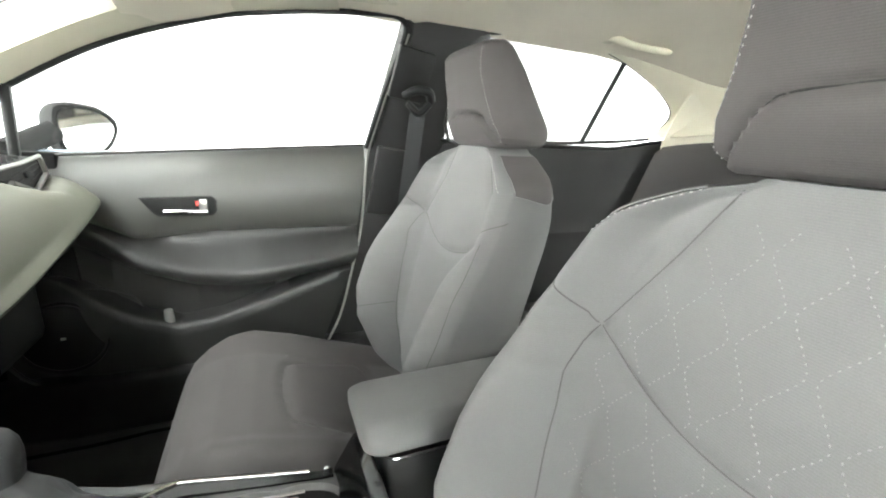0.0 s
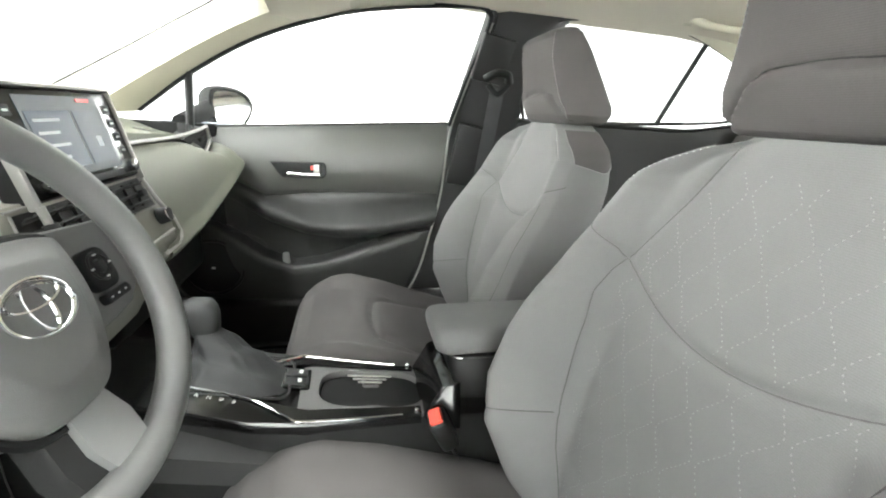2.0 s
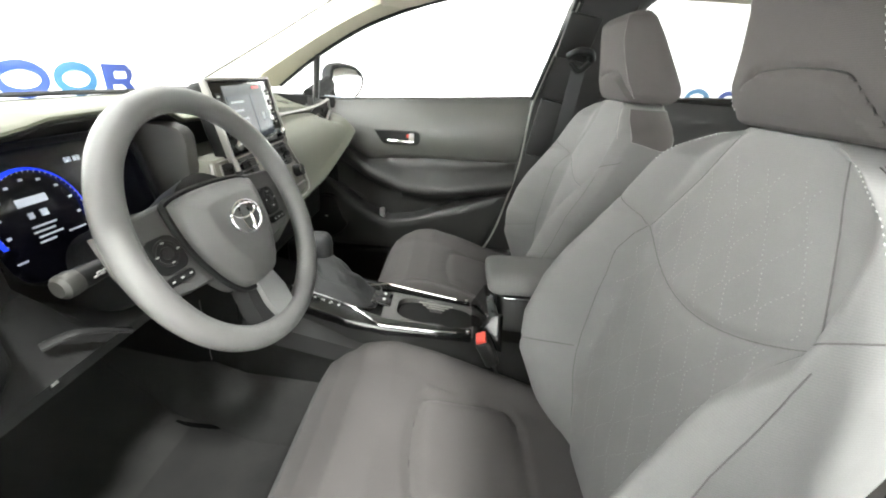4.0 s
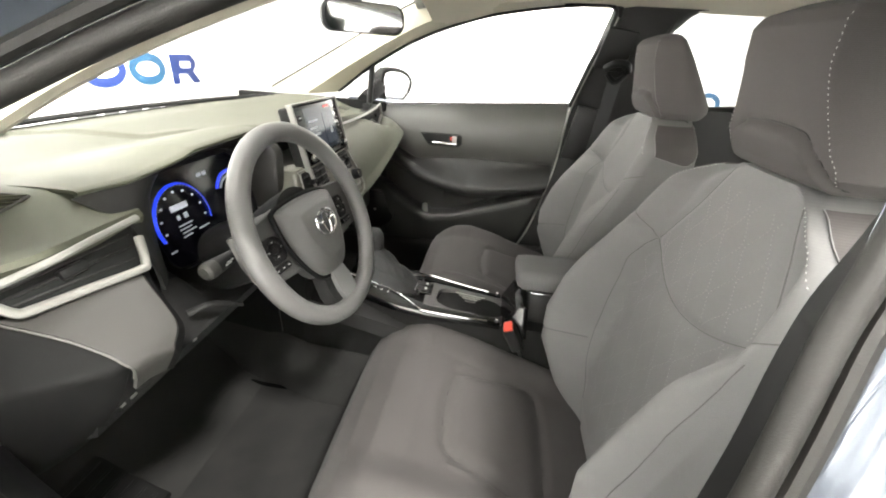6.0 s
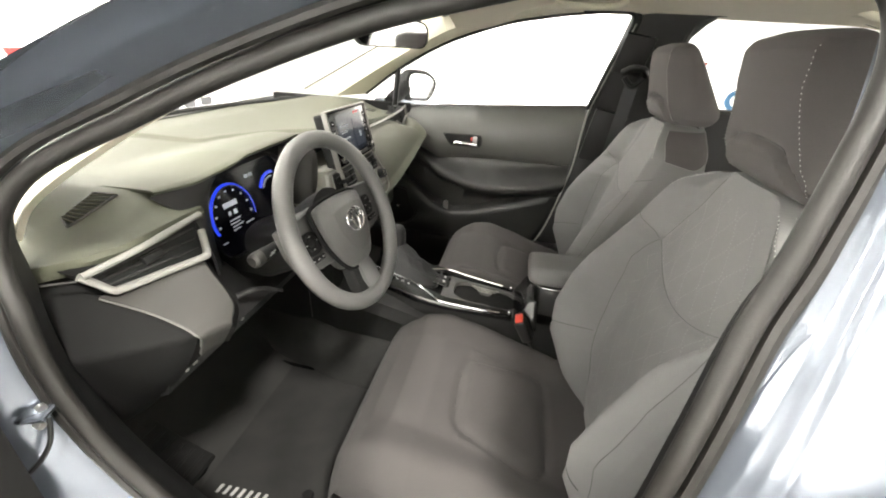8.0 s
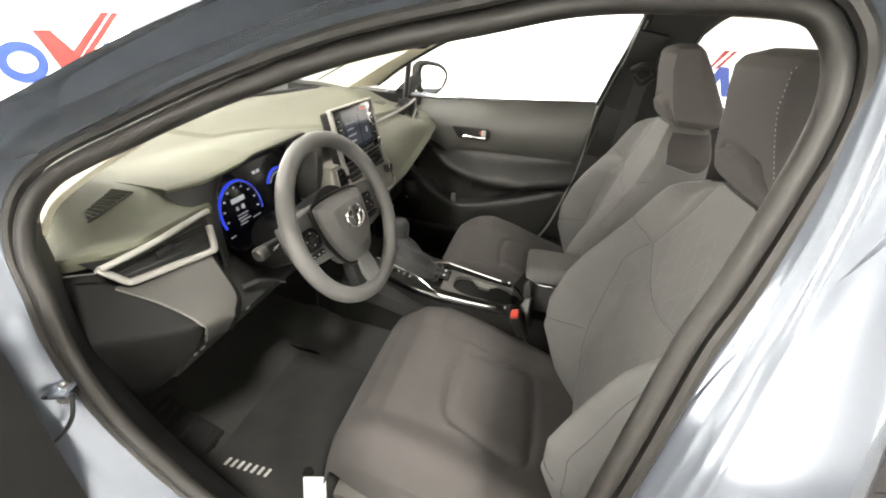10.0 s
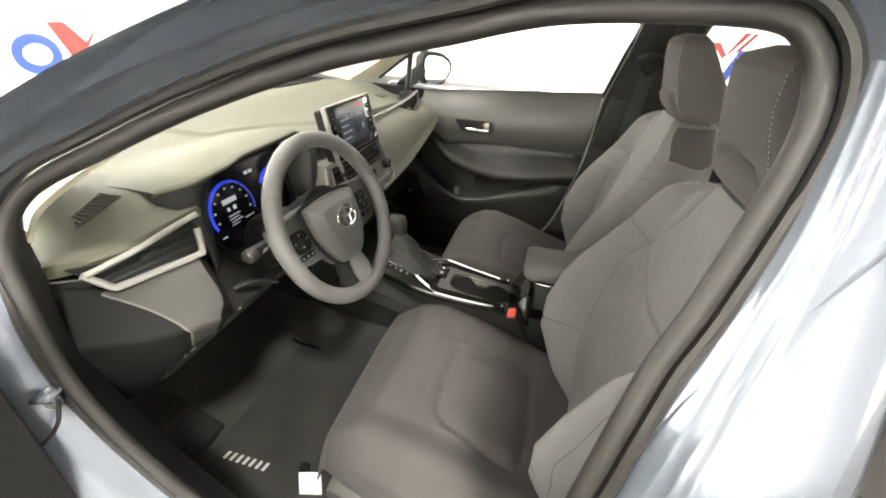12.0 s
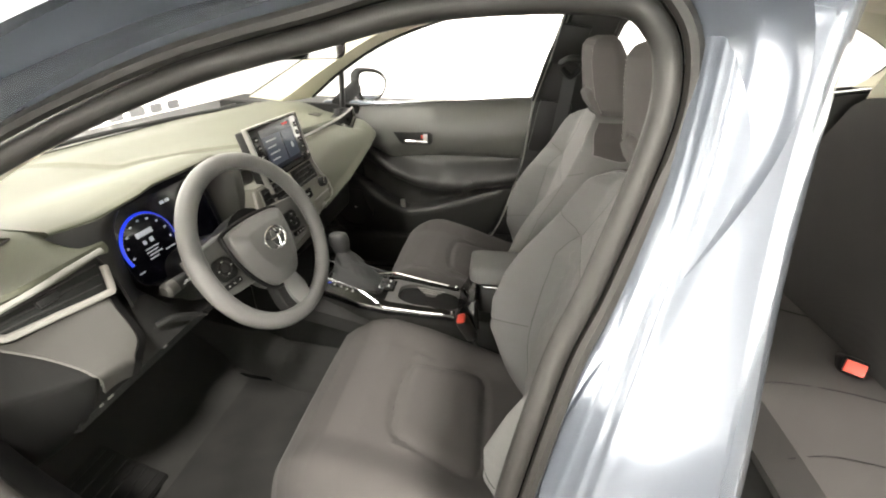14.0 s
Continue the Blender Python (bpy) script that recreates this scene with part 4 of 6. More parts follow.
def centre_stack():
    c = thing("centre_stack", "greige centre stack with black middle vents, climate knobs and silver edges", "dashboard panel")
    half = [(0.70, 0.10), (0.78, 0.12), (0.80, 0.165), (0.815, 0.193), (0.845, 0.193), (0.88, 0.171), (0.935, 0.147)]
    face = lambda z: 0.81 + 0.32 * (z - 0.93) if z > 0.80 else 0.768 + 0.5 * (0.80 - z)
    rings = []
    for z in (0.70, 0.75, 0.78, 0.795, 0.805, 0.815, 0.83, 0.845, 0.86, 0.88, 0.90, 0.935):
        w, y = along(half, z), face(z)
        rings.append([(-w, y + 0.12, z), (-w, y + 0.012, z), (-w + 0.004, y + 0.003, z), (-w + 0.012, y, z), (0, y - 0.002, z), (w - 0.012, y, z), (w - 0.004, y + 0.003, z), (w, y + 0.012, z), (w, y + 0.12, z)])
    part("stack_body", loft(rings), GREIGE, c, "pale greige plastic surround", True, 55)
    up = (0, 0.32, 1)
    for s in (-1, 1):
        line = smooth_line([(s * along(half, z), face(z) + 0.001, z) for z in (0.93, 0.905, 0.88, 0.86, 0.845, 0.828, 0.815)] + [(s * 0.165, face(0.803) - 0.001, 0.803), (s * 0.10, face(0.801) - 0.001, 0.801)], 4)
        part("edge_strip", tube(line, 0.0042, 8), SATIN, c, "satin silver edge strip")
        low = [(s * x, face(0.826) - 0.0012, 0.826 + 0.02 * (x - 0.08)) for x in (0.075, 0.12, 0.172)]
        part("climate_strip", tube(low, 0.0026, 6), SATIN, c)
        m = axes((s * 0.076, face(0.903) - 0.002, 0.903), (1, 0, 0), up)
        v = part("vent", plate([(s * x, y) for x, y in ((-0.058, 0.024), (-0.058, -0.024), (0.066, -0.026), (0.056, 0.024))][::-s], m, 0.0025, 0), BLACK, c)
        for k in range(3):
            part("vent_slat", box((0.105, 0.010, 0.0022), m @ Matrix.Translation((0, -0.015 + 0.015 * k, 0.005)) @ pose(0, 0, 0, 60), 0.0006), TRIM, v)
        for k in range(3):
            part("vent_blade", box((0.0025, 0.04, 0.006), m @ Matrix.Translation((-0.03 + 0.03 * k, 0, 0.0035)), 0.0008), TRIM, v)
        part("vent_tab", box((0.016, 0.011, 0.012), m @ Matrix.Translation((s * 0.03, 0, 0.011)), 0.003), BLACK, v)
        part("vent_edge", tube([m @ Vector((s * 0.060, 0.025, 0.002)), m @ Vector((s * 0.070, -0.027, 0.002)), m @ Vector((s * 0.0, -0.026, 0.002))], 0.0016, 6), SATIN, v)
        k0 = axes((s * 0.146, face(0.857), 0.857), (1, 0, 0), up)
        knob = part("climate_knob", tube([k0 @ Vector((0, 0, d)) for d in (0, 0.016, 0.019)], [0.0145, 0.0135, 0.011], 24), BLACK, c)
        part("knob_ring", tube([k0 @ Vector((x, y, 0.0185)) for x, y in disc(0.0115, 28)], 0.0012, 6, True), CHROME, knob)
    m = axes((0, face(0.853) - 0.001, 0.853), (1, 0, 0), up)
    part("climate_panel", plate(rounded(0.150, 0.026, 0.006), m, 0.0025, 0.001), PIANO, c)
    for k in range(5):
        part("climate_mark", box((0.012, 0.003, 0.0008), m @ Matrix.Translation((-0.052 + 0.026 * k, 0, 0.0031)), 0), ICON, c, smooth=False)
    part("trim_line", tube([(-0.14, face(0.931) - 0.003, 0.931), (0.14, face(0.931) - 0.003, 0.931)], 0.0018, 6), SATIN, c)
    return c


centre_stack()
# ---------------------------------------------------------------- centre console
def console():
    c = thing("centre_console", "dark centre console with gloss black and chrome shift surround", "centre console")
    mid = lambda y: along([(-0.15, 0.0), (0.30, -0.03), (0.36, -0.040), (0.60, -0.038), (0.75, -0.015), (0.84, 0.0)], y)
    wide = lambda y: along([(-0.15, 0.075), (0.30, 0.072), (0.36, 0.066), (0.44, 0.076), (0.53, 0.088), (0.62, 0.09), (0.84, 0.095)], y)
    top = lambda y: along([(-0.15, 0.52), (0.0, 0.56), (0.26, 0.583), (0.36, 0.592), (0.44, 0.60), (0.52, 0.609), (0.60, 0.622), (0.68, 0.638), (0.76, 0.652), (0.84, 0.66)], y)
    rings = []
    for y in np.linspace(0.84, -0.15, 34):
        m, w, z = mid(y), wide(y), top(y) - 0.004
        out = 0.012 * step(0.50, 0.64, y)
        rings.append([(m - w - 0.022 - out, y, 0.30), (m - w - 0.012 - out, y, z - 0.07), (m - w - 0.006, y, z - 0.03), (m - w - 0.001, y, z - 0.006), (m - w + 0.006, y, z), (m + w - 0.006, y, z), (m + w + 0.001, y, z - 0.006), (m + w + 0.006, y, z - 0.03), (m + w + 0.012, y, z - 0.07), (m + w + 0.022, y, 0.30)])
    part("console_body", loft(rings), KNEE, c)
    # gloss rails with chrome lines: narrow beside the lever, then stepping out beside the cups
    inner = [(0.352, 0.050), (0.48, 0.056), (0.53, 0.060), (0.575, 0.048), (0.60, 0.042), (0.74, 0.040)]
    for s in (-1, 1):
        rings = []
        for y in np.linspace(0.348, 0.745, 26):
            xi, xo = mid(y) + s * along(inner, y), mid(y) + s * (wide(y) + 0.001)
            rings.append([(xo, y, top(y) - 0.012), (xo, y, top(y) + 0.004), (xo - s * 0.003, y, top(y) + 0.008), (xi, y, top(y) + 0.010), (xi, y, top(y) - 0.006)])
        part("gloss_rail", loft(rings), PIANO, c, "gloss black side rail")
        line = [(mid(y) + s * x, y, top(y) + h) for y, x, h in ((0.735, 0.041, 0.011), (0.66, 0.042, 0.011), (0.61, 0.045, 0.011), (0.585, 0.056, 0.011), (0.55, 0.078, 0.010), (0.53, 0.084, 0.009), (0.45, 0.076, 0.008), (0.38, 0.068, 0.008))]
        part("chrome_line", tube(smooth_line(line, 6), 0.0026, 8), CHROME, c, "bright chrome line")
    for s in (-1, 1):
        part("chrome_end", box((0.006, 0.008, 0.022), Matrix.Translation((mid(0.356) + s * 0.062, 0.356, top(0.356) + 0.004)), 0.002), CHROME, c)
    part("selector_panel", box((0.085, 0.17, 0.006), axes((mid(0.66), 0.655, top(0.655) + 0.004), (1, 0, 0), (0, 1, 0.2)), 0.002), PIANO, c)
    # gate letters
    for k, ch in enumerate("PRNDB"):
        cu = bpy.data.curves.new("gate_letter", "FONT")
        cu.body, cu.size, cu.extrude, cu.align_x, cu.align_y = ch, 0.0095, 0.0002, "CENTER", "CENTER"
        tmp = new("gate_letter", cu)
        me = bpy.data.meshes.new_from_object(tmp)
        bpy.data.objects.remove(tmp)
        me.materials.append(DIAL_BLUE if k == 0 else ICON)
        ob = new("gate_letter", me)
        ob.parent = c
        y = 0.695 - 0.017 * k
        ob.matrix_world = axes((mid(y) - 0.056, y, top(y) + 0.0115), (0, -1, -0.2), (1, 0, 0))
    # cup holder tray: a plate with one long opening, pinched in the middle, and a real well under it
    f = axes((mid(0.44), 0.437, top(0.437) + 0.001), (1, 0, 0), (0, 1, 0.115))
    n = 64
    outer, hole = [], []
    for k in range(n):
        a = 2 * math.pi * k / n
        cs, sn = math.cos(a), math.sin(a)
        q = 1 / max(abs(cs) / 0.060, abs(sn) / 0.104)
        outer.append((q * cs, q * sn))
        r = (abs(cs / 0.047) ** 3.2 + abs(sn / 0.086) ** 3.2) ** (-1 / 3.2)
        hole.append((r * cs * (1 - 0.10 * math.exp(-(r * sn / 0.018) ** 2)), r * sn - 0.012))
    ringset = [[f @ Vector((x, y, z)) for x, y in pts] for pts, z in ((outer, -0.004), (outer, 0.004), ([(x * 1.10, y * 1.05 + 0.0006) for x, y in hole], 0.0065), ([(x * 1.04, y * 1.02) for x, y in hole], 0.0065), (hole, 0.002), ([(x * 0.93, y * 0.95) for x, y in hole], -0.045))]
    tray = part("cup_tray", loft(ringset, caps=False), TRAY, c, "grey plastic cup holder tray", True, 50)
    part("cup_well", plate([(x * 0.95, y * 0.96) for x, y in hole], f @ Matrix.Translation((0, 0, -0.047)), 0.003, 0), BLACK, tray, "black floor of the cup well", smooth=False)
    part("cup_bridge", box((0.034, 0.026, 0.034), f @ Matrix.Translation((-0.028, -0.012, -0.022)), 0.004, 3), TRAY, tray)
    part("cup_bridge", box((0.030, 0.030, 0.034), f @ Matrix.Translation((0.030, -0.012, -0.018)), 0.004, 3), TRAY, tray)
    for k in range(3):
        part("cup_rib", box((0.003, 0.078 - 0.018 * k, 0.003), f @ Matrix.Translation((0.040 - 0.009 * k, -0.010, 0.001)), 0.0008), SATIN, tray)
    part("button_block", box((0.052, 0.046, 0.008), axes((mid(0.55) + 0.018, 0.549, top(0.548) + 0.006), (1, 0, 0), (0, 1, 0.16)), 0.003), PIANO, c)
    for dx in (-0.012, 0.012):
        b = part("console_button", box((0.020, 0.034, 0.005), axes((mid(0.55) + 0.018 + dx, 0.549, top(0.548) + 0.0105), (1, 0, 0), (0, 1, 0.16)), 0.0015), BLACK, c)
        part("button_mark", box((0.008, 0.006, 0.0008), axes((mid(0.55) + 0.018 + dx, 0.542, top(0.548) + 0.0130), (1, 0, 0), (0, 1, 0.16)), 0), ICON, b, smooth=False)
    part("console_back", loft([[(x, 0.345 - d, 0.52), (x, 0.345 - d, 0.594), (x, 0.318 - d, 0.645), (x, 0.30 - d, 0.652), (x, 0.29 - d, 0.52)] for x, d in ((-0.105, 0.012), (-0.10, 0.002), (0.03, 0.0), (0.036, 0.01))]), PIANO, c)
    flank = [[(x, y, 0.286), (x + 0.3 * d, y, 0.30), (x + 0.6 * d, y, 0.36), (x + d, y, 0.475), (x + d + 0.006, y, 0.482)] for y, x, d in ((0.48, -0.176, 0.010), (0.62, -0.168, 0.010), (0.74, -0.157, 0.010), (0.82, -0.151, 0.010), (0.86, -0.142, 0.014), (0.95, -0.114, 0.016), (1.03, -0.098, 0.014), (1.10, -0.070, 0.010), (1.30, -0.060, 0.010))]
    part("tunnel_side", sheet([[(x, y, 0.47), (x - 0.004, y, 0.56), (x, y, 0.72)] for y, x in ((0.83, -0.112), (0.905, -0.106), (1.0, -0.092), (1.25, -0.05))], 0.004), KNEE, c)
    part("panel_seam", tube([(-0.1105, 0.905, 0.49), (-0.1145, 0.905, 0.56), (-0.1125, 0.905, 0.64)], 0.0012, 6), TRAY, c)
    part("tunnel_carpet", sheet(flank, 0.004), CARPET, c, "black carpet on the flank of the tunnel")
    part("side_shelf", loft([[(-0.150 - 0.3 * d, y, z - 0.05), (-0.146 - 0.3 * d, y, z - 0.012), (-0.125, y, z), (-0.10, y, z + 0.004), (-0.10, y, z - 0.05)] for y, z, d in ((0.80, 0.640, 0.02), (0.70, 0.622, 0.03), (0.62, 0.600, 0.02), (0.54, 0.575, 0.0))]), TRIM, c, "dark padded knee side of the console")
    return c


console()


def shifter():
    s = thing("gear_lever", "black gear lever with a gathered leather boot", "gear lever")
    rings = []
    for k in range(15):
        q = k / 14
        z = 0.634 + 0.066 * q
        w, d = 0.050 - 0.034 * q ** 0.75, 0.074 - 0.057 * q ** 0.8
        cx, cy = -0.022 + 0.040 * q, 0.632 + 0.056 * q
        ring = []
        for j in range(48):
            a = 2 * math.pi * j / 48
            fold = math.sin(math.pi * min(1.0, max(0.0, q)))
            f = 1 + 0.075 * fold * math.sin(5 * a + 7 * q) + 0.04 * fold * math.sin(11 * a - 9 * q)
            y = cy + d * f * math.copysign(abs(math.sin(a)) ** 0.6, math.sin(a))
            ring.append((cx + w * f * math.copysign(abs(math.cos(a)) ** 0.6, math.cos(a)), y, z + 0.19 * (y - cy) * (1 - q) + 0.004 * fold * math.sin(3 * a + 14 * q)))
        rings.append(ring)
    part("boot", loft(rings), BOOT, s, "gathered black leather boot")
    part("boot_frame", tube([(-0.022 + x, 0.632 + y, 0.634 + 0.19 * y + 0.004) for x, y in rounded(0.108, 0.152, 0.02)], 0.0024, 8, True), TRIM, s)
    part("shaft", tube([(0.016, 0.686, 0.685), (0.021, 0.691, 0.705)], 0.012, 14), BLACK, s)
    rings = []
    for z, w, d in ((0.686, 0.013, 0.014), (0.692, 0.017, 0.019), (0.705, 0.0205, 0.023), (0.722, 0.0235, 0.027), (0.734, 0.0235, 0.027), (0.744, 0.020, 0.023), (0.748, 0.011, 0.013)):
        rings.append([(0.021 + 0.2 * (z - 0.70) + w * math.copysign(abs(math.cos(a)) ** 0.75, math.cos(a)), 0.691 + 0.25 * (z - 0.70) + d * math.copysign(abs(math.sin(a)) ** 0.75, math.sin(a)), z) for a in (2 * math.pi * j / 28 for j in range(28))])
    part("knob", loft(rings), BOOT, s)
    return s


shifter()


def armrest():
    a = thing("console_armrest", "grey fabric covered armrest box on the console", "armrest")
    rings = []
    for k in range(34):
        q = k / 33
        y = 0.318 - 0.34 * q ** 1.3
        f = min(1.0, 0.12 + (1 - max(0.0, 1 - q / 0.30) ** 2.4) ** 0.5)
        ring = []
        for x, z in rounded(0.128, 0.05, 0.021, 6):
            crown = 0.004 * (1 - (x / 0.064) ** 2) if z > 0 else 0.0
            ring.append((0.008 + x * (0.72 + 0.28 * f) + 0.010 * (1 - f), y, 0.686 + z * (0.40 + 0.60 * f) + crown + 0.004 * (1 - f) + 0.004 * q))
        rings.append(ring)
    part("armrest_lid", loft(rings), FABRIC_IN, a)
    part("armrest_bin", loft([[(0.008 + x * w, y, 0.60 + 0.09 * h) for x, y in [(p, 0.14 + q) for p, q in rounded(0.118, 0.31, 0.02)]] for w, h in ((1.06, -1.0), (1.02, 0.0), (1.0, 0.62), (0.97, 0.66))]), TRIM, a)
    part("bin_edge", tube([(0.008 + x, 0.135 + y, 0.661) for x, y in rounded(0.12, 0.315, 0.022)], 0.0016, 6, True), CHROME, a)
    part("latch", box((0.03, 0.008, 0.012), Matrix.Translation((0.012, 0.305, 0.663)), 0.003), BLACK, a)
    return a


armrest()


def buckle(place, lean, label, group, size=1.0):
    b = thing("seat_belt_buckle", label, "seat belt buckle", group)
    m = Matrix.Translation(place) @ pose(0, 0, 0, *lean) @ Matrix.Scale(size, 4)
    part("buckle_body", box((0.036, 0.03, 0.075), m @ Matrix.Translation((0, 0, -0.03)), 0.007, 3), BLACK, b)
    part("release_button", box((0.027, 0.021, 0.010), m @ Matrix.Translation((0, 0, 0.0085)), 0.003), RED, b, "red release button")
    part("buckle_strap", box((0.03, 0.006, 0.10), m @ Matrix.Translation((0, 0, -0.11)), 0.002), BELT, b)
    return b


buckle((-0.118, 0.325, 0.595), (-25, -12, 0), "black seat belt buckle with a red button beside the console", "seat belt buckles")

# ---------------------------------------------------------------- passenger door
def door_section(y):
    """The door's inner face at y, from the belt line down: height and distance from the middle of the car."""
    belt = 1.033 - 0.072 * max(0, y - 0.15)
    ridge = along([(0.15, 0.745), (0.25, 0.725), (0.40, 0.70), (0.50, 0.694), (0.60, 0.708), (0.70, 0.745), (0.80, 0.80), (0.86, 0.825), (1.02, 0.83)], y)
    lip = along([(0.15, 0.695), (0.22, 0.684), (0.40, 0.618), (0.55, 0.567), (0.645, 0.554), (0.74, 0.592), (0.82, 0.655), (0.88, 0.69), (1.02, 0.70)], y)
    arm = step(0.90, 0.70, y)
    pocket = step(0.96, 0.80, y)
    crease = max(0.802 - 0.02 * step(0.5, 0.8, y), ridge + 0.026)
    rows = [(belt, 0.752), (belt - 0.008, 0.743), (belt - 0.04, 0.725), (belt - 0.085, 0.707), (0.45 * (belt - 0.085) + 0.55 * crease, 0.709), (crease + 0.014, 0.722), (crease + 0.004, 0.729), (crease - 0.002, 0.736), (crease - 0.008, 0.738)]
    mid = 0.5 * (crease + ridge)
    rows += [(mid + 0.012, 0.736 - 0.008 * arm), (mid - 0.002, 0.732 - 0.020 * arm), (ridge + 0.015, 0.728 - 0.050 * arm), (ridge + 0.006, 0.727 - 0.066 * arm), (ridge - 0.002, 0.727 - 0.071 * arm), (ridge - 0.016, 0.727 - 0.066 * arm), (ridge - 0.036, 0.730 - 0.050 * arm), (ridge - 0.046, 0.738 - 0.02 * arm)]
    low = min(ridge - 0.052, lip + 0.012)
    rows += [(max(low, lip + 0.012), 0.744), (lip + 0.006, 0.742), (lip + 0.003, 0.730 - 0.045 * pocket), (lip, 0.728 - 0.054 * pocket), (lip - 0.005, 0.728 - 0.058 * pocket), (lip - 0.03, 0.728 - 0.052 * pocket), (0.5 * (lip + 0.30), 0.724 - 0.036 * pocket), (0.30, 0.715 - 0.02 * pocket)]
    out, last = [], 9.0
    for z, x in rows:
        z = min(z, last - 0.0015)
        last = z
        out.append((x - 0.06 * max(0, z - 1.0), y, z))
    return out


def passenger_door():
    d = tagged(new("door_1"), "dark grey trimmed passenger door with chrome handle, closed", "car door", kind="structure")
    rear = lambda z: along([(0.30, 0.36), (0.498, 0.264), (0.60, 0.225), (0.76, 0.176), (1.03, 0.147)], z)
    belt = lambda y: 1.033 - 0.072 * max(0, y - 0.15) ** 1.0
    rings = []
    for i in range(111):
        f = i / 110
        ring = []
        for k in range(25):
            y = 0.15 + 0.87 * f
            for _ in range(4):
                p = door_section(y)[k]
                y0 = rear(p[2])
                y = y0 + (1.02 - y0) * f
            ring.append(door_section(y)[k])
        rings.append(ring)
    part("upper_pad", sheet([r[:8] for r in rings], 0.004), TRIM_SOFT, d, "padded grey upper door trim", True, 60)
    part("door_trim", sheet([r[7:] for r in rings], 0.004), DOOR_TRIM, d, "", True, 60)
    part("door_shell", box((0.06, 0.9, 0.66), Matrix.Translation((0.85, 0.60, 0.66)), 0.02, 3), PAINT, d)
    part("belt_seal", tube([(0.735, y, belt(y) + 0.002) for y in np.linspace(0.15, 1.0, 16)], 0.004, 6), RUBBER, d)
    # inner handle in its dish
    m = axes((0.7045, 0.615, 0.868), (0, -1, 0), (-0.04, 0, 1))
    part("handle_dish", plate([(-0.085, 0.022), (0.07, 0.024), (0.078, 0.015), (0.078, -0.012), (0.068, -0.022), (-0.05, -0.022), (-0.06, -0.014)], m, 0.003, 0.0008), BLACK, d)
    part("dish_rim", tube([m @ Vector((x, y, 0.003)) for x, y in [(-0.085, 0.022), (0.07, 0.024), (0.078, 0.015), (0.078, -0.012), (0.068, -0.022), (-0.05, -0.022), (-0.06, -0.014)]], 0.0024, 6, True), TRIM, d)
    lever = part("door_handle", box((0.10, 0.014, 0.012), m @ Matrix.Translation((0.012, -0.013, 0.010)), 0.004, 3), CHROME, d, "chrome pull handle")
    part("lock_tab", box((0.018, 0.026, 0.008), m @ Matrix.Translation((0.05, 0.006, 0.008)), 0.002), SILVER, d)
    part("lock_mark", box((0.006, 0.012, 0.002), m @ Matrix.Translation((0.036, 0.008, 0.007)), 0), RED, d, smooth=False)
    part("pull_cap", tube([(0.69, 0.668, 0.563), (0.688, 0.669, 0.60)], [0.012, 0.010], 14), SILVER, d, "pale grey bottle clip")
    rim = smooth_line([(0.700, 0.850, 0.672), (0.696, 0.80, 0.668), (0.694, 0.745, 0.648), (0.694, 0.728, 0.628), (0.696, 0.724, 0.612)], 6)
    part("pocket_rim", tube(rim, 0.0018, 6), TRAY, d)
    foot = smooth_line([(0.690, 1.0, 0.495), (0.686, 0.965, 0.45), (0.684, 0.90, 0.418), (0.682, 0.80, 0.412), (0.68, 0.66, 0.425), (0.68, 0.50, 0.43)], 6)
    part("trim_foot", tube(foot, 0.005, 8), TRIM_SOFT, d, "rounded lower edge of the trim")
    # speaker
    sp = axes((0.684, 0.885, 0.555), (0, -1, 0), (0.04, 0, 1))
    part("speaker_grille", plate(disc(0.082, 40), sp, 0.004, 0.002), BLACK, d)
    part("speaker_rim", tube([sp @ Vector((x, y, 0.003)) for x, y in disc(0.088, 48)], 0.004, 6, True), TRIM, d)
    part("speaker_dot", box((0.010, 0.006, 0.002), sp @ Matrix.Translation((0, 0, 0.005)), 0), SILVER, d, smooth=False)
    # window frame
    lean = lambda z: 0.72 - 0.42 * (z - 1.0)
    line = [(lean(z), y, z) for y, z in ((1.035, 1.02), (0.88, 1.124), (0.70, 1.22), (0.51, 1.286), (0.37, 1.315), (0.24, 1.333), (0.125, 1.343), (0.088, 1.335), (0.078, 1.31), (0.095, 1.24), (0.113, 1.185), (0.15, 1.028))]
    part("window_seal", tube(smooth_line(line, 6), 0.007, 8), BLACK, d)
    part("frame_edge", tube(smooth_line([(x + 0.006, y - 0.014, z + 0.006) for x, y, z in line[6:]], 6), 0.008, 8), TRIM, d)
    # reflection along the door edge seal, modelled as a pale satin tube
    edge = [(lean(z) - 0.002, y - 0.012, z) for y, z in ((0.082, 1.31), (0.10, 1.24), (0.118, 1.18), (0.152, 1.03))] + [(0.712, 0.150, 0.95), (0.712, 0.162, 0.80), (0.70, 0.19, 0.68), (0.676, 0.235, 0.53), (0.676, 0.30, 0.40)]
    part("door_edge_glint", tube(smooth_line(edge, 5), 0.0038, 8), SATIN, d, "pale strip in place of the reflection on the door edge seal")
    part("divider_bar", tube([(lean(1.0), 0.915, 0.97), (lean(1.12), 0.885, 1.13)], 0.017, 8, flat=0.5), BLACK, d)
    pane = [(lean(z) + 0.012, y, z) for y, z in ((0.90, 0.96), (0.885, 1.12), (0.70, 1.22), (0.51, 1.286), (0.37, 1.315), (0.125, 1.343), (0.08, 1.31), (0.15, 1.01))]
    bm = bmesh.new()
    bm.faces.new([bm.verts.new(p) for p in pane])
    g = part("window_pane", bm, GLASS, d, smooth=False)
    g.visible_shadow = False
    return d


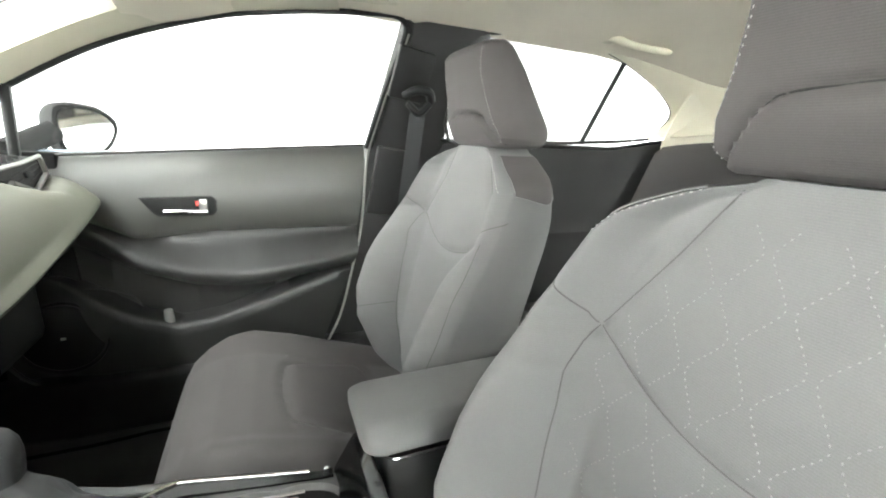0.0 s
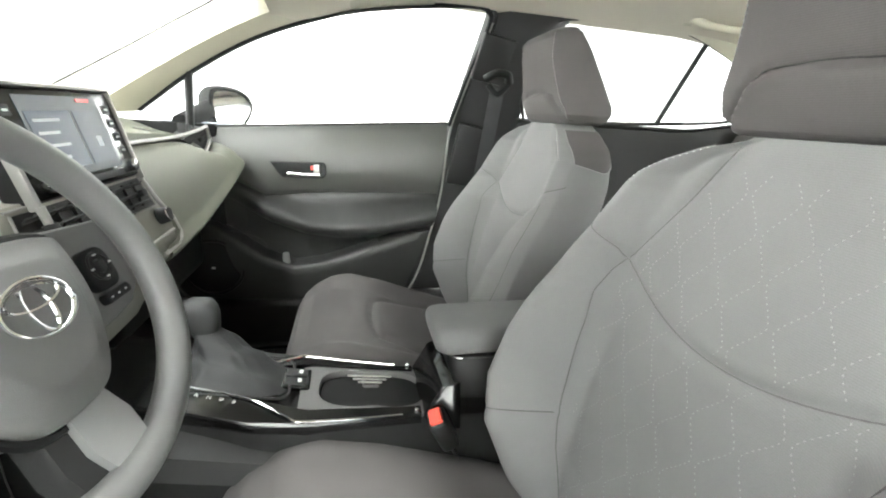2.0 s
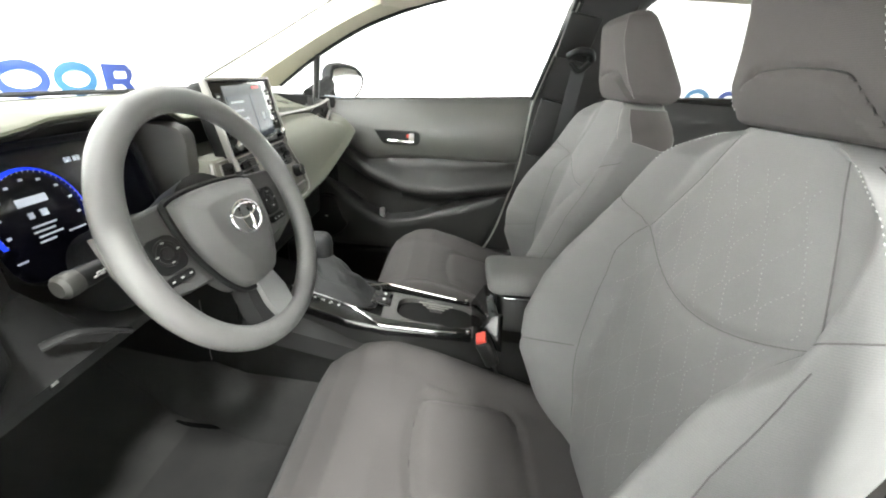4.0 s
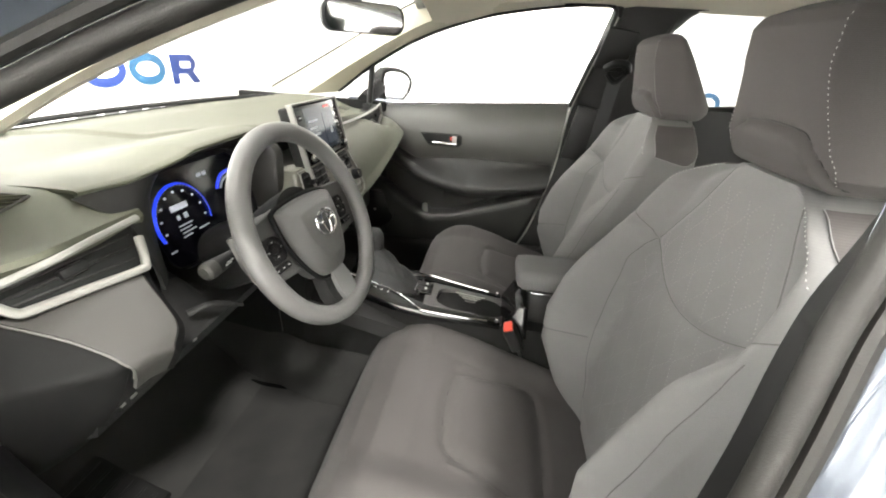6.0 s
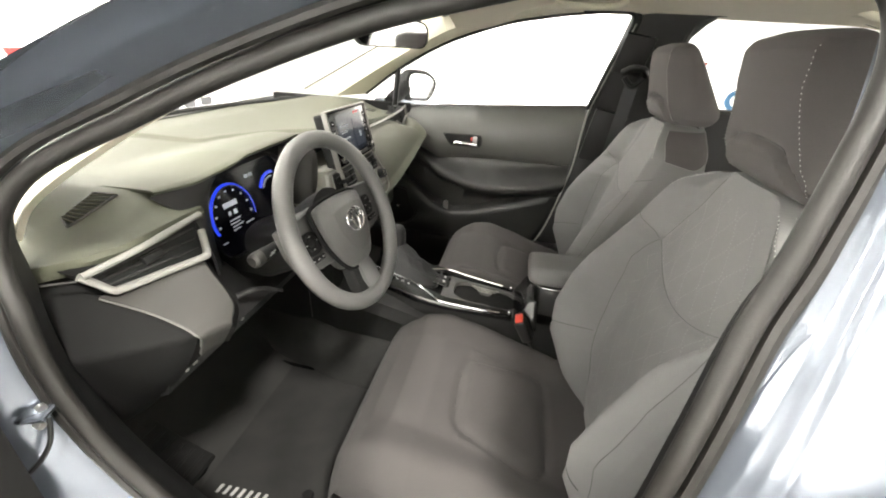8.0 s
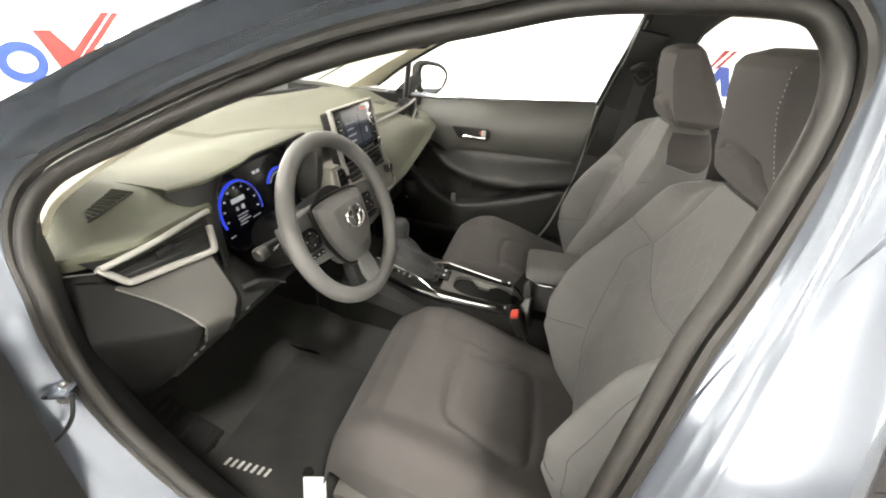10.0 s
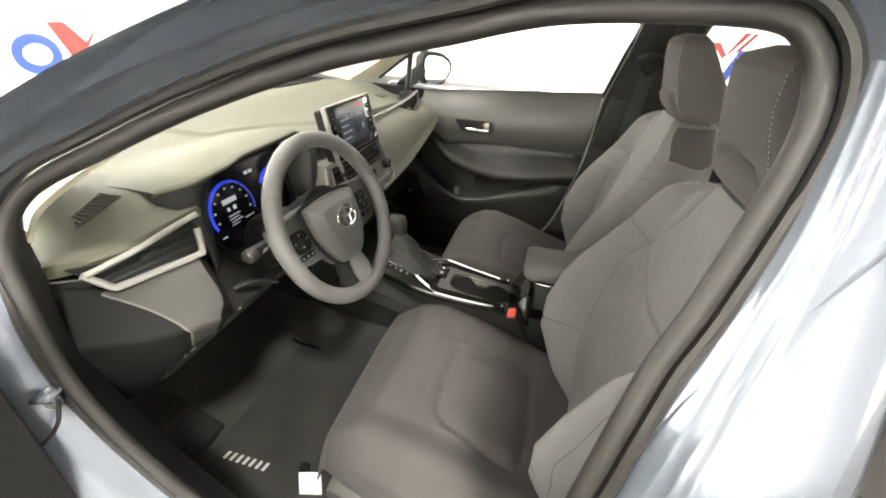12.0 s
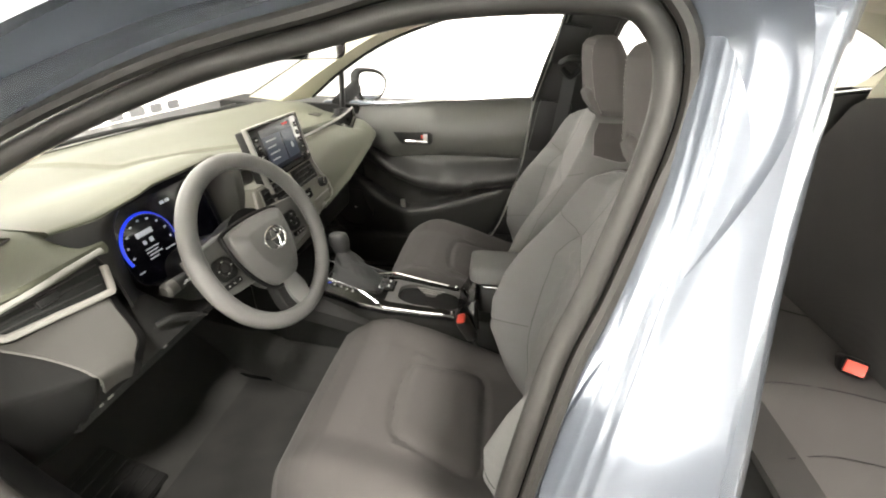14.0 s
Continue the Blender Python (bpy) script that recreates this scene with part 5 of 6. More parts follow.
passenger_door()
# ---------------------------------------------------------------- body shell
LEAN_X = 0.42


def opening_x(z):
    return sum(side_x(z + 0.015 * k) for k in range(-4, 5)) / 9


def side_x(z):
    return along([(0.4, -0.745), (0.80, -0.745), (0.90, -0.742), (0.97, -0.73), (1.04, -0.703), (1.12, -0.669), (1.30, -0.593)], z)


OPEN_YZ = [(0.165, 1.18), (0.158, 1.225), (0.168, 1.255), (0.20, 1.268), (0.32, 1.263), (0.41, 1.243), (0.524, 1.214), (0.643, 1.169), (0.741, 1.123), (0.83, 1.078), (0.868, 1.04), (0.875, 0.994), (0.855, 0.942), (0.838, 0.863), (0.806, 0.78), (0.748, 0.694), (0.66, 0.60), (0.55, 0.49), (0.46, 0.43), (0.36, 0.43), (0.285, 0.52), (0.262, 0.72), (0.246, 0.90), (0.222, 1.02), (0.195, 1.09)]


def opening(d, dx):
    """The loop of the door opening, offset outwards by d and inboard by dx."""
    loop = smooth_line([(0, y, z) for y, z in OPEN_YZ], 6, True)
    out = []
    k = len(loop)
    for i, p in enumerate(loop):
        t = (loop[(i + 1) % k] - loop[i - 1]).normalized()
        n = Vector((0, -t.z, t.y))
        if n.dot(p - Vector((0, 0.5, 0.9))) < 0:
            n = -n
        # on the side of the door pillar the painted flange stays narrow
        k0 = step(0.36, 0.30, p.y) * step(1.25, 0.98, p.z)
        e, ex = d + (min(d, 0.03) - d) * k0, dx + (max(dx, -0.010) - dx) * k0
        q = p + n * e
        out.append(Vector((opening_x(p.z) + ex, q.y, q.z)))
    return out


def body():
    b = tagged(new("car_body"), "blue-grey metallic car body round the open driver doorway", "car body", kind="structure")
    part("door_aperture", loft([opening(d, dx) for d, dx in ((0.022, 0.004), (0.033, -0.011), (0.038, -0.018), (0.043, -0.032), (0.049, -0.041), (0.06, -0.053), (0.064, -0.064))], caps=False), PAINT, b, "", True, 75)
    part("weather_strip", tube(opening(0.009, -0.002), 0.0095, 12, True), RUBBER, b, "dark rubber weather strip")
    part("seal_lip", tube(opening(0.0255, -0.006), 0.0065, 8, True), RUBBER, b)
    part("pillar_lining", loft([opening(d, dx) for d, dx in ((0.004, 0.004), (0.03, 0.03), (0.07, 0.055))], caps=False), BLACK, b)
    # outer panels that carry the doorway
    roof = []
    for k in range(25):
        y = -1.15 + 1.85 * k / 24
        h = 1.40 - 0.10 * step(0.2, 0.75, y) - 0.09 * step(-0.5, -1.2, y)
        roof.append([(x, y, h - 0.075 * (abs(x) / 0.63) ** 2.6 + 0.052) for x in np.linspace(-0.63, 0.63, 25)])
    part("roof_panel", sheet(roof, 0.004), PAINT, b)
    edge = [(0.34, 0.29), (0.52, 0.275), (0.72, 0.257), (0.90, 0.241), (1.02, 0.217), (1.09, 0.19), (1.18, 0.16), (1.23, 0.15), (1.275, 0.16)]
    rings = []
    for z in np.linspace(0.34, 1.275, 60):
        yo = sum(along(edge, z + 0.02 * k) for k in range(-5, 6)) / 11
        xo = opening_x(z)
        yr = 0.068 - 0.35 * max(0.0, z - 1.0) ** 2
        row = [(xo + 0.03, yo - 0.020, z), (xo - 0.004, yo - 0.024, z)]
        run = yr + 0.03 - yo + 0.024
        fade = step(0.36, 0.50, z)
        for k in range(1, 61):
            u = k / 60
            ridge = sum(h * max(0.0, 1 - abs(u - c) / w) for c, h, w in ((0.13, 0.0009, 0.03), (0.24, 0.0010, 0.03), (0.33, 0.0009, 0.03)))
            dent = 0.0008 * step(0.34, 0.40, u) * fade
            row.append((xo - 0.004 - 0.040 * (1 - (1 - u) ** 2.6) - ridge * fade + dent, yo - 0.024 + run * u ** 1.15, z))
        rings.append(row + [(xo - 0.036, yr + 0.016, z), (xo - 0.028, yr + 0.006, z), (xo - 0.012, yr, z), (xo + 0.05, yr - 0.004, z)])
    part("b_pillar", loft(rings), PAINT, b, "glossy painted door pillar", True, 75)
    part("sill", box((0.10, 1.9, 0.16), Matrix.Translation((-0.76, 0.0, 0.33)), 0.03, 3), PAINT, b)
    # roof rail over the doorways, from the rear pillar to the foot of the windscreen pillar
    rail = []
    for y in np.linspace(-1.15, 0.70, 38):
        h = along([(-1.15, 1.225), (-0.8, 1.285), (-0.4, 1.318), (0.0, 1.33), (0.2, 1.325), (0.41, 1.302), (0.524, 1.274), (0.643, 1.23), (0.70, 1.203)], y)
        up = 1.452 - 0.075 - 0.10 * step(0.2, 0.75, y) - 0.09 * step(-0.5, -1.2, y)
        up = max(up, h + 0.03)
        xo = opening_x(min(1.26, h)) - 0.060
        rail.append([(xo + 0.012, y, h), (xo, y, h + 0.012), (0.5 * (xo - 0.63), y, 0.5 * (h + up) + 0.012), (-0.626, y, up + 0.003), (-0.60, y, up - 0.004), (xo + 0.05, y, h + 0.004)])
    part("roof_rail", loft(rail), PAINT, b)
    return b


body()


def lining():
    # headliner
    rings = []
    for k in range(33):
        y = -1.15 + 1.80 * k / 32
        h = 1.405 - 0.085 * step(0.25, 0.72, y) - 0.10 * step(-0.5, -1.2, y)
        rings.append([(x, y, h - 0.065 * (abs(x) / 0.6) ** 2.4) for x in np.linspace(-0.60, 0.60, 31)])
    tagged(part("headliner", sheet(rings, 0.006), CLOTH), "beige cloth headliner above the seats", "headliner", kind="structure")
    # far A pillar trim, from the window to the windscreen's edge
    a = [(0.715, 1.04, 1.02), (0.668, 0.88, 1.132), (0.627, 0.70, 1.228), (0.597, 0.51, 1.294), (0.585, 0.37, 1.322), (0.577, 0.24, 1.34)]
    b = [(0.66, 1.28, 1.02), (0.62, 1.02, 1.155), (0.585, 0.83, 1.255), (0.55, 0.68, 1.325), (0.52, 0.5, 1.36), (0.50, 0.3, 1.37)]
    rings = []
    for p, q in zip(smooth_line(a, 5), smooth_line(b, 5)):
        m = p.lerp(q, 0.5) + Vector((-0.03, -0.015, -0.012))
        rings.append([p, p.lerp(m, 0.6) + Vector((-0.006, 0, 0)), m, m.lerp(q, 0.6), q])
    tagged(part("pillar_trim_1", sheet(rings, 0.006), CREAM), "cream plastic windscreen pillar trim", "pillar trim", kind="structure")
    c2 = [Vector((opening_x(z) + 0.05, y, z)) for y, z in ((0.925, 0.985), (0.90, 1.03), (0.80, 1.10), (0.70, 1.155), (0.56, 1.21), (0.41, 1.255), (0.25, 1.285))]
    shifts = ((0.13, 0.34, 0.01), (0.125, 0.235, -0.018), (0.085, 0.133, 0.006), (0.055, 0.061, 0.02), (0.055, 0.049, 0.024), (0.055, 0.037, 0.028), (0.055, 0.025, 0.032))
    a2 = [p + Vector(q) for p, q in zip(c2, shifts)]
    rings = []
    for p, q in zip(smooth_line(c2, 5), smooth_line(a2, 5)):
        rings.append([p, p.lerp(q, 0.3) + Vector((0.02, -0.01, 0.0)), p.lerp(q, 0.7) + Vector((0.01, -0.006, 0)), q])
    tagged(part("pillar_trim_2", sheet(rings, 0.006), CREAM), "cream plastic windscreen pillar trim", "pillar trim", kind="structure")
    edge = smooth_line(b, 5)
    tagged(part("windscreen_seal", tube(edge, 0.0055, 6), BLACK), "thin black windscreen edge seal", "seal", kind="structure")
    ws = []
    for p in smooth_line(b, 5)[:20]:
        ws.append([(x, p.y + 0.12 * (1 - (x / p.x) ** 2), p.z) for x in np.linspace(-p.x, p.x, 15)])
    bm = loft(ws, closed=False, caps=False)
    g = tagged(part("windscreen", bm, GLASS), "clear windscreen glass", "windscreen", kind="structure")
    g.visible_shadow = False
    low = [(x, 1.40 - 0.12 * (x / 0.66) ** 2, 0.99) for x in np.linspace(-0.66, 0.66, 21)]
    tagged(part("cowl_strip", tube(low, 0.008, 6, flat=0.6), BLACK), "black strip along the windscreen's foot", "seal", kind="structure")


lining()


def b_pillar_trim():
    t = tagged(new("pillar_trim_3"), "black door pillar trim with a shoulder belt", "pillar trim", kind="structure")
    rings = []
    for z in np.linspace(0.45, 1.36, 24):
        x = 0.735 - 0.42 * max(0, z - 1.0)
        front = along([(0.45, 0.285), (0.76, 0.178), (1.03, 0.142), (1.2, 0.105), (1.34, 0.075)], z)
        back = along([(0.45, -0.10), (0.9, -0.10), (1.05, -0.09), (1.2, -0.095), (1.3, -0.12), (1.36, -0.2)], z)
        rings.append([(x + 0.05, front, z), (x, front - 0.006, z), (x - 0.02, front - 0.05, z), (x - 0.022, back + 0.04, z), (x, back, z), (x + 0.05, back, z)])
    part("trim_body", loft(rings), PILLAR_TRIM, t)
    part("upper_cover", box((0.02, 0.10, 0.13), Matrix.Translation((0.615, 0.05, 1.22)) @ pose(0, 0, 0, 8, -22, 0), 0.006), TRIM, t)
    part("lower_cover", box((0.02, 0.12, 0.20), Matrix.Translation((0.70, 0.075, 0.93)) @ pose(0, 0, 0, 8, -8, 0), 0.006), TRIM, t)
    part("belt_guide", tube(smooth_line([(0.595, 0.075, 1.165), (0.575, 0.05, 1.18), (0.575, 0.015, 1.178), (0.595, 0.0, 1.16)], 6), 0.012, 10), BLACK, t)
    part("guide_loop", tube(smooth_line([(0.583, 0.07, 1.15), (0.578, 0.04, 1.125), (0.58, 0.01, 1.15)], 6), 0.009, 8), BLACK, t)
    part("shoulder_belt", sheet([[(0.58 + 0.09 * f, 0.062 + 0.03 * f, 1.14 - 0.55 * f), (0.58 + 0.09 * f, 0.018 + 0.03 * f, 1.14 - 0.55 * f)] for f in np.linspace(0, 1, 8)], 0.0015), BELT, t, "grey shoulder belt webbing")


b_pillar_trim()


def near_pillar_trim():
    rings = []
    for z in np.linspace(0.42, 1.27, 30):
        y = along([(0.42, 0.25), (0.52, 0.235), (0.72, 0.215), (0.90, 0.2), (1.02, 0.175), (1.09, 0.15), (1.18, 0.12), (1.27, 0.12)], z)
        x = opening_x(z)
        rings.append([(x + 0.05, y - 0.01, z), (x + 0.066, y - 0.03, z), (x + 0.07, y - 0.08, z), (x + 0.068, 0.10, z), (x + 0.055, 0.085, z), (x + 0.02, 0.085, z), (x + 0.02, y - 0.02, z)])
    tagged(part("pillar_trim_6", loft(rings), KNEE), "black inner trim of the near door pillar", "pillar trim", kind="structure")


near_pillar_trim()


def rear_side():
    d = tagged(new("door_2"), "dark trimmed rear passenger-side door, closed", "car door", kind="structure")
    rings = []
    for y in np.linspace(-0.06, -1.0, 30):
        s = step(-0.72, -1.0, y)
        rings.append([(0.70 - 0.06 * s, y, 1.06 + 0.04 * s), (0.715 - 0.06 * s, y, 1.05 + 0.04 * s), (0.72 - 0.06 * s, y, 0.98), (0.71 - 0.06 * s, y, 0.88), (0.70 - 0.06 * s, y, 0.80), (0.66 - 0.06 * s, y, 0.76), (0.66 - 0.06 * s, y, 0.72), (0.70 - 0.06 * s, y, 0.66), (0.70 - 0.06 * s, y, 0.4)])
    part("door_trim", sheet(rings, 0.006), TRIM, d)
    lean = lambda z: 0.72 - 0.42 * (z - 1.0)
    out = [(-0.10, 1.06), (-0.10, 1.30), (-0.13, 1.335), (-0.20, 1.348), (-0.30, 1.36), (-0.42, 1.36), (-0.52, 1.35), (-0.64, 1.325), (-0.80, 1.275), (-0.92, 1.22), (-0.955, 1.18), (-0.94, 1.14), (-0.90, 1.10), (-0.60, 1.075), (-0.40, 1.066)]
    part("window_seal", tube(smooth_line([(lean(z), y, z) for y, z in out], 4, True), 0.006, 8, True), RUBBER, d)
    part("divider_bar", tube([(lean(1.07), -0.602, 1.07), (lean(1.2), -0.62, 1.2), (lean(1.33), -0.64, 1.33)], 0.008, 8, flat=0.6), BLACK, d)
    bm = bmesh.new()
    bm.faces.new([bm.verts.new((lean(z) + 0.012, y, z)) for y, z in out])
    g = part("window_pane", bm, GLASS, d, smooth=False)
    g.visible_shadow = False
    # body side above and behind the rear window
    rings = []
    top = smooth_line([(lean(z), y, z) for y, z in out[3:13]], 5)
    for k, p in enumerate(top):
        f = k / (len(top) - 1)
        q = Vector((0.50 - 0.02 * f, p.y - 0.06 - 0.16 * f, min(1.40, p.z + 0.055 - 0.02 * f)))
        rings.append([p, p.lerp(q, 0.5) + Vector((-0.012, 0, 0)), q])
    tagged(part("pillar_trim_4", sheet(rings, 0.006), CREAM), "cream rear pillar trim and roof edge", "pillar trim", kind="structure")
    rings = []
    for y in np.linspace(-0.93, -1.55, 12):
        f = (-0.93 - y) / 0.62
        rings.append([(0.64 - 0.05 * f, y, 1.03), (0.635 - 0.06 * f, y, 1.10), (0.61 - 0.08 * f, y, 1.17 - 0.04 * f), (0.56 - 0.08 * f, y, 1.26 - 0.10 * f), (0.49 - 0.08 * f, y, 1.33 - 0.14 * f)])
    tagged(part("pillar_trim_5", sheet(rings, 0.006), CREAM), "cream rear quarter pillar trim", "pillar trim", kind="structure")
    for y0, y1, z in ((-0.50, -0.72, 1.366), (0.335, 0.135, 1.366)):
        h = thing("grab_handle", "beige fold-down grab handle on the roof edge", "grab handle", "grab handles")
        k = (y1 - y0)
        line = smooth_line([(0.53, y0 + 0.02, z + 0.008), (0.490, y0, z - 0.008), (0.474, y0 + 0.16 * k, z - 0.022), (0.470, y0 + 0.5 * k, z - 0.026), (0.474, y0 + 0.84 * k, z - 0.022), (0.490, y1, z - 0.008), (0.53, y1 - 0.02, z + 0.008)], 6)
        part("grip", tube(line, 0.0125, 12, flat=0.75), CREAM, h)
        for y in (y0, y1):
            part("mount", box((0.05, 0.04, 0.036), Matrix.Translation((0.515, y, z + 0.008)) @ pose(0, 0, 0, 0, 30), 0.010, 3), CREAM, h)


rear_side()


def rear_bench():
    s = thing("rear_bench_seat", "dark grey fabric rear bench seat", "car seat")
    rings = []
    for x in np.linspace(-0.62, 0.62, 31):
        e = 0.02 * (abs(x) / 0.62) ** 4
        rings.append([(x, -0.36, 0.40), (x, -0.33, 0.46), (x, -0.36, 0.535 - e), (x, -0.5, 0.54 - e + 0.01 * math.cos(x * 9)), (x, -0.72, 0.50 - e), (x, -0.82, 0.49 - e), (x, -0.82, 0.40)])
    part("seat_cushion", loft(rings), FABRIC_SHADED, s)
    for x in (-0.36, -0.17, 0.17, 0.36):
        part("seam", tube(smooth_line([(x, -0.345, 0.52), (x, -0.42, 0.541), (x, -0.55, 0.533 + 0.01 * math.cos(x * 9)), (x, -0.70, 0.505)], 5), 0.0014, 6), SEAM_DARK, s)
    rings = []
    for x in np.linspace(-0.62, 0.62, 31):
        e = 0.03 * (abs(x) / 0.62) ** 4
        rings.append([(x, -0.70, 0.48), (x, -0.72 + 0.01 * math.cos(x * 9), 0.62), (x, -0.80, 0.85), (x, -0.885, 1.08 - e), (x, -0.92, 1.105 - e), (x, -0.97, 1.09 - e), (x, -0.99, 0.6), (x, -0.99, 0.48)])
    part("backrest", loft(rings), FABRIC_REAR_SHADED, s)
    sh = sheet([[(x, -0.985, 1.03), (x, -1.4, 1.05)] for x in np.linspace(-0.62, 0.62, 5)], 0.01)
    tagged(part("parcel_shelf", sh, TRIM), "dark parcel shelf behind the rear bench", "shelf", kind="structure")


rear_bench()
buckle((-0.10, -0.625, 0.548), (-62, 0, 55), "black rear seat belt buckle with a red button on the bench", "seat belt buckles", 1.45)


def rear_belts():
    b = thing("rear_seat_belt", "grey webbing rear seat belt lying over the bench", "seat belt")
    up = smooth_line([(0.306, -0.80, 0.545), (0.295, -0.815, 0.63), (0.28, -0.83, 0.75), (0.27, -0.86, 0.95)], 6)
    part("webbing", sheet([[p + Vector((-0.02, 0, 0)), p + Vector((0.02, 0, 0.01))] for p in up], 0.0015), BELT, b)
    part("belt_clip", box((0.045, 0.02, 0.03), Matrix.Translation((0.295, -0.79, 0.545)) @ pose(0, 0, 0, 20), 0.004), SILVER, b)
    lap = smooth_line([(0.25, -0.76, 0.535), (0.15, -0.75, 0.528), (0.02, -0.745, 0.525), (-0.15, -0.75, 0.525)], 6)
    part("lap_strap", sheet([[p + Vector((0, -0.02, 0)), p + Vector((0, 0.02, 0.002))] for p in lap], 0.0015), BLACK, b)


rear_belts()


def floor_pan():
    prof = [(-0.9, 0.28), (0.9, 0.28), (1.08, 0.30), (1.2, 0.40), (1.3, 0.55), (1.38, 0.75), (1.40, 0.98)]
    tagged(part("floor_pan", sheet([[(x, y, z) for y, z in prof] for x in np.linspace(-0.73, 0.73, 9)], 0.008), CARPET), "black carpeted car floor and toe board", "car floor", kind="structure")
    for name, lab, cx in (("floor_mat", "black carpet floor mat with bound edge before the driver seat", -0.36), ("floor_mat", "black carpet floor mat with bound edge before the passenger seat", 0.36)):
        m = thing(name, lab, "floor mat", "floor mats")
        out = [(p.x, p.y) for p in smooth_line([(-0.25, 0.62, 0), (0.0, 0.615, 0), (0.235, 0.62, 0), (0.242, 0.85, 0), (0.245, 1.0, 0), (0.272, 1.09, 0), (0.283, 1.15, 0), (0.262, 1.185, 0), (0.225, 1.195, 0), (0.18, 1.19, 0), (0.06, 1.155, 0), (-0.02, 1.12, 0), (-0.09, 1.02, 0), (-0.13, 1.0, 0), (-0.245, 0.99, 0)], 4, True)]
        part("carpet_pad", plate([(cx + x, y) for x, y in out], Matrix.Translation((0, 0, 0.289)), 0.008, 0.003), MAT_CLOTH, m)
        part("bound_edge", tube([(cx + x, y, 0.296) for x, y in out], 0.006, 6, True), BINDING, m)
        for k in range(7):
            slant = plate([(-0.0045, -0.010), (0.0025, -0.010), (0.0060, 0.010), (-0.0010, 0.010)], axes((cx - 0.152, 0.942 - 0.0178 * k, 0.2972), (0, -1, 0), (1, 0, 0)), 0.0016, 0)
            part("badge_bar", slant, THREAD, m, smooth=False)
        part("mat_clip", tube([(cx - 0.125, 0.745, 0.296), (cx - 0.125, 0.745, 0.304)], [0.014, 0.011], 18), BLACK, m)
    p = thing("foot_rest", "dark ribbed plastic foot rest in the footwell", "foot rest")
    rows = []
    for k in range(12):
        f = k / 11
        y, z = 1.0 + 0.25 * f, 0.315 + 0.11 * f ** 1.3
        rows.append([(-0.575 + 0.02 * f, y, z - 0.05), (-0.575 + 0.02 * f, y, z - 0.004), (-0.57 + 0.02 * f, y, z), (-0.455 + 0.02 * f, y, z), (-0.45 + 0.02 * f, y, z - 0.004), (-0.45 + 0.02 * f, y, z - 0.05)])
    part("rest_block", loft(rows), TRIM, p)
    for k in range(9):
        f = (k + 0.8) / 10
        part("rest_rib", box((0.105, 0.006, 0.005), axes((-0.512 + 0.02 * f, 1.0 + 0.25 * f, 0.3155 + 0.11 * f ** 1.3), (1, 0, 0), (0, 1, 0.5)), 0.0015), TRIM, p)


floor_pan()


def side_mirror():
    m = thing("side_mirror", "black-cased door mirror outside the passenger window", "door mirror")
    out = smooth_line([(0, 0.935, 1.09), (0, 0.86, 1.098), (0, 0.815, 1.07), (0, 0.808, 1.03), (0, 0.84, 0.975), (0, 0.905, 0.955), (0, 0.935, 0.99)], 5, True)
    mid = sum(out, Vector()) / len(out)
    rings = [[Vector((1.03 + dx - 0.25 * (p.y - 0.87), mid.y + (p.y - mid.y) * f + dy, mid.z + (p.z - mid.z) * f)) for p in out] for dx, f, dy in ((0.0, 0.82, 0), (-0.014, 0.86, 0), (-0.014, 0.98, 0), (0.01, 1.07, 0.01), (0.05, 1.04, 0.04), (0.09, 0.8, 0.08), (0.11, 0.4, 0.1))]
    part("mirror_case", loft(rings), KNEE, m)
    bm = bmesh.new()
    bm.faces.new([bm.verts.new((1.022 - 0.25 * (p.y - 0.87) + 0.06 * (p.z - 1.03), mid.y + (p.y - mid.y) * 0.84, mid.z + (p.z - mid.z) * 0.84)) for p in out])
    part("mirror_glass", bm, MIRROR, m, "mirror glass", smooth=False)
    part("mirror_foot", tube(smooth_line([(0.74, 0.94, 0.985), (0.86, 0.95, 1.0), (1.04, 0.95, 1.03)], 6), [0.03] * 13, 12, flat=0.8), KNEE, m)


side_mirror()


def rear_view_mirror():
    m = thing("rear_view_mirror", "black rear-view mirror under the windscreen header", "mirror")
    f = axes((-0.02, 0.695, 1.228), (0.6, -0.8, 0), (0, 0, 1))
    out = rounded(0.172, 0.056, 0.022)
    part("mirror_case", loft([[f @ Vector((x * g, y * g, d)) for x, y in out] for d, g in ((0.002, 0.95), (0.0, 1.0), (-0.02, 0.98), (-0.032, 0.7))]), BLACK, m)
    bm = bmesh.new()
    bm.faces.new([bm.verts.new(f @ Vector((x * 0.93, y * 0.9, 0.0035))) for x, y in out])
    part("mirror_glass", bm, MIRROR, m, "mirror glass", smooth=False)
    part("mirror_stem", tube([f @ Vector((0, 0, -0.02)), f @ Vector((0, 0.05, -0.06)), (0.0, 0.78, 1.32)], 0.011, 10), BLACK, m)


rear_view_mirror()

# ---------------------------------------------------------------- painted signs on the showroom walls
def sign(name, label, shapes):
    s = thing(name, label, "wall sign")
    for nm, bm, mt in shapes:
        part(nm, bm, mt, s, smooth=False)
    return s


def ring_shape(w, h, t, m):
    a = [(w / 2 * math.cos(q), h / 2 * math.sin(q)) for q in (2 * math.pi * j / 48 for j in range(48))]
    bm = loft([[m @ Vector((x, y, 0.0)) for x, y in a], [m @ Vector((x, y, 0.01)) for x, y in a], [m @ Vector((x * (1 - 2 * t / w), y * (1 - 2 * t / h), 0.01)) for x, y in a], [m @ Vector((x * (1 - 2 * t / w), y * (1 - 2 * t / h), 0.0)) for x, y in a]], caps=False)
    return bm


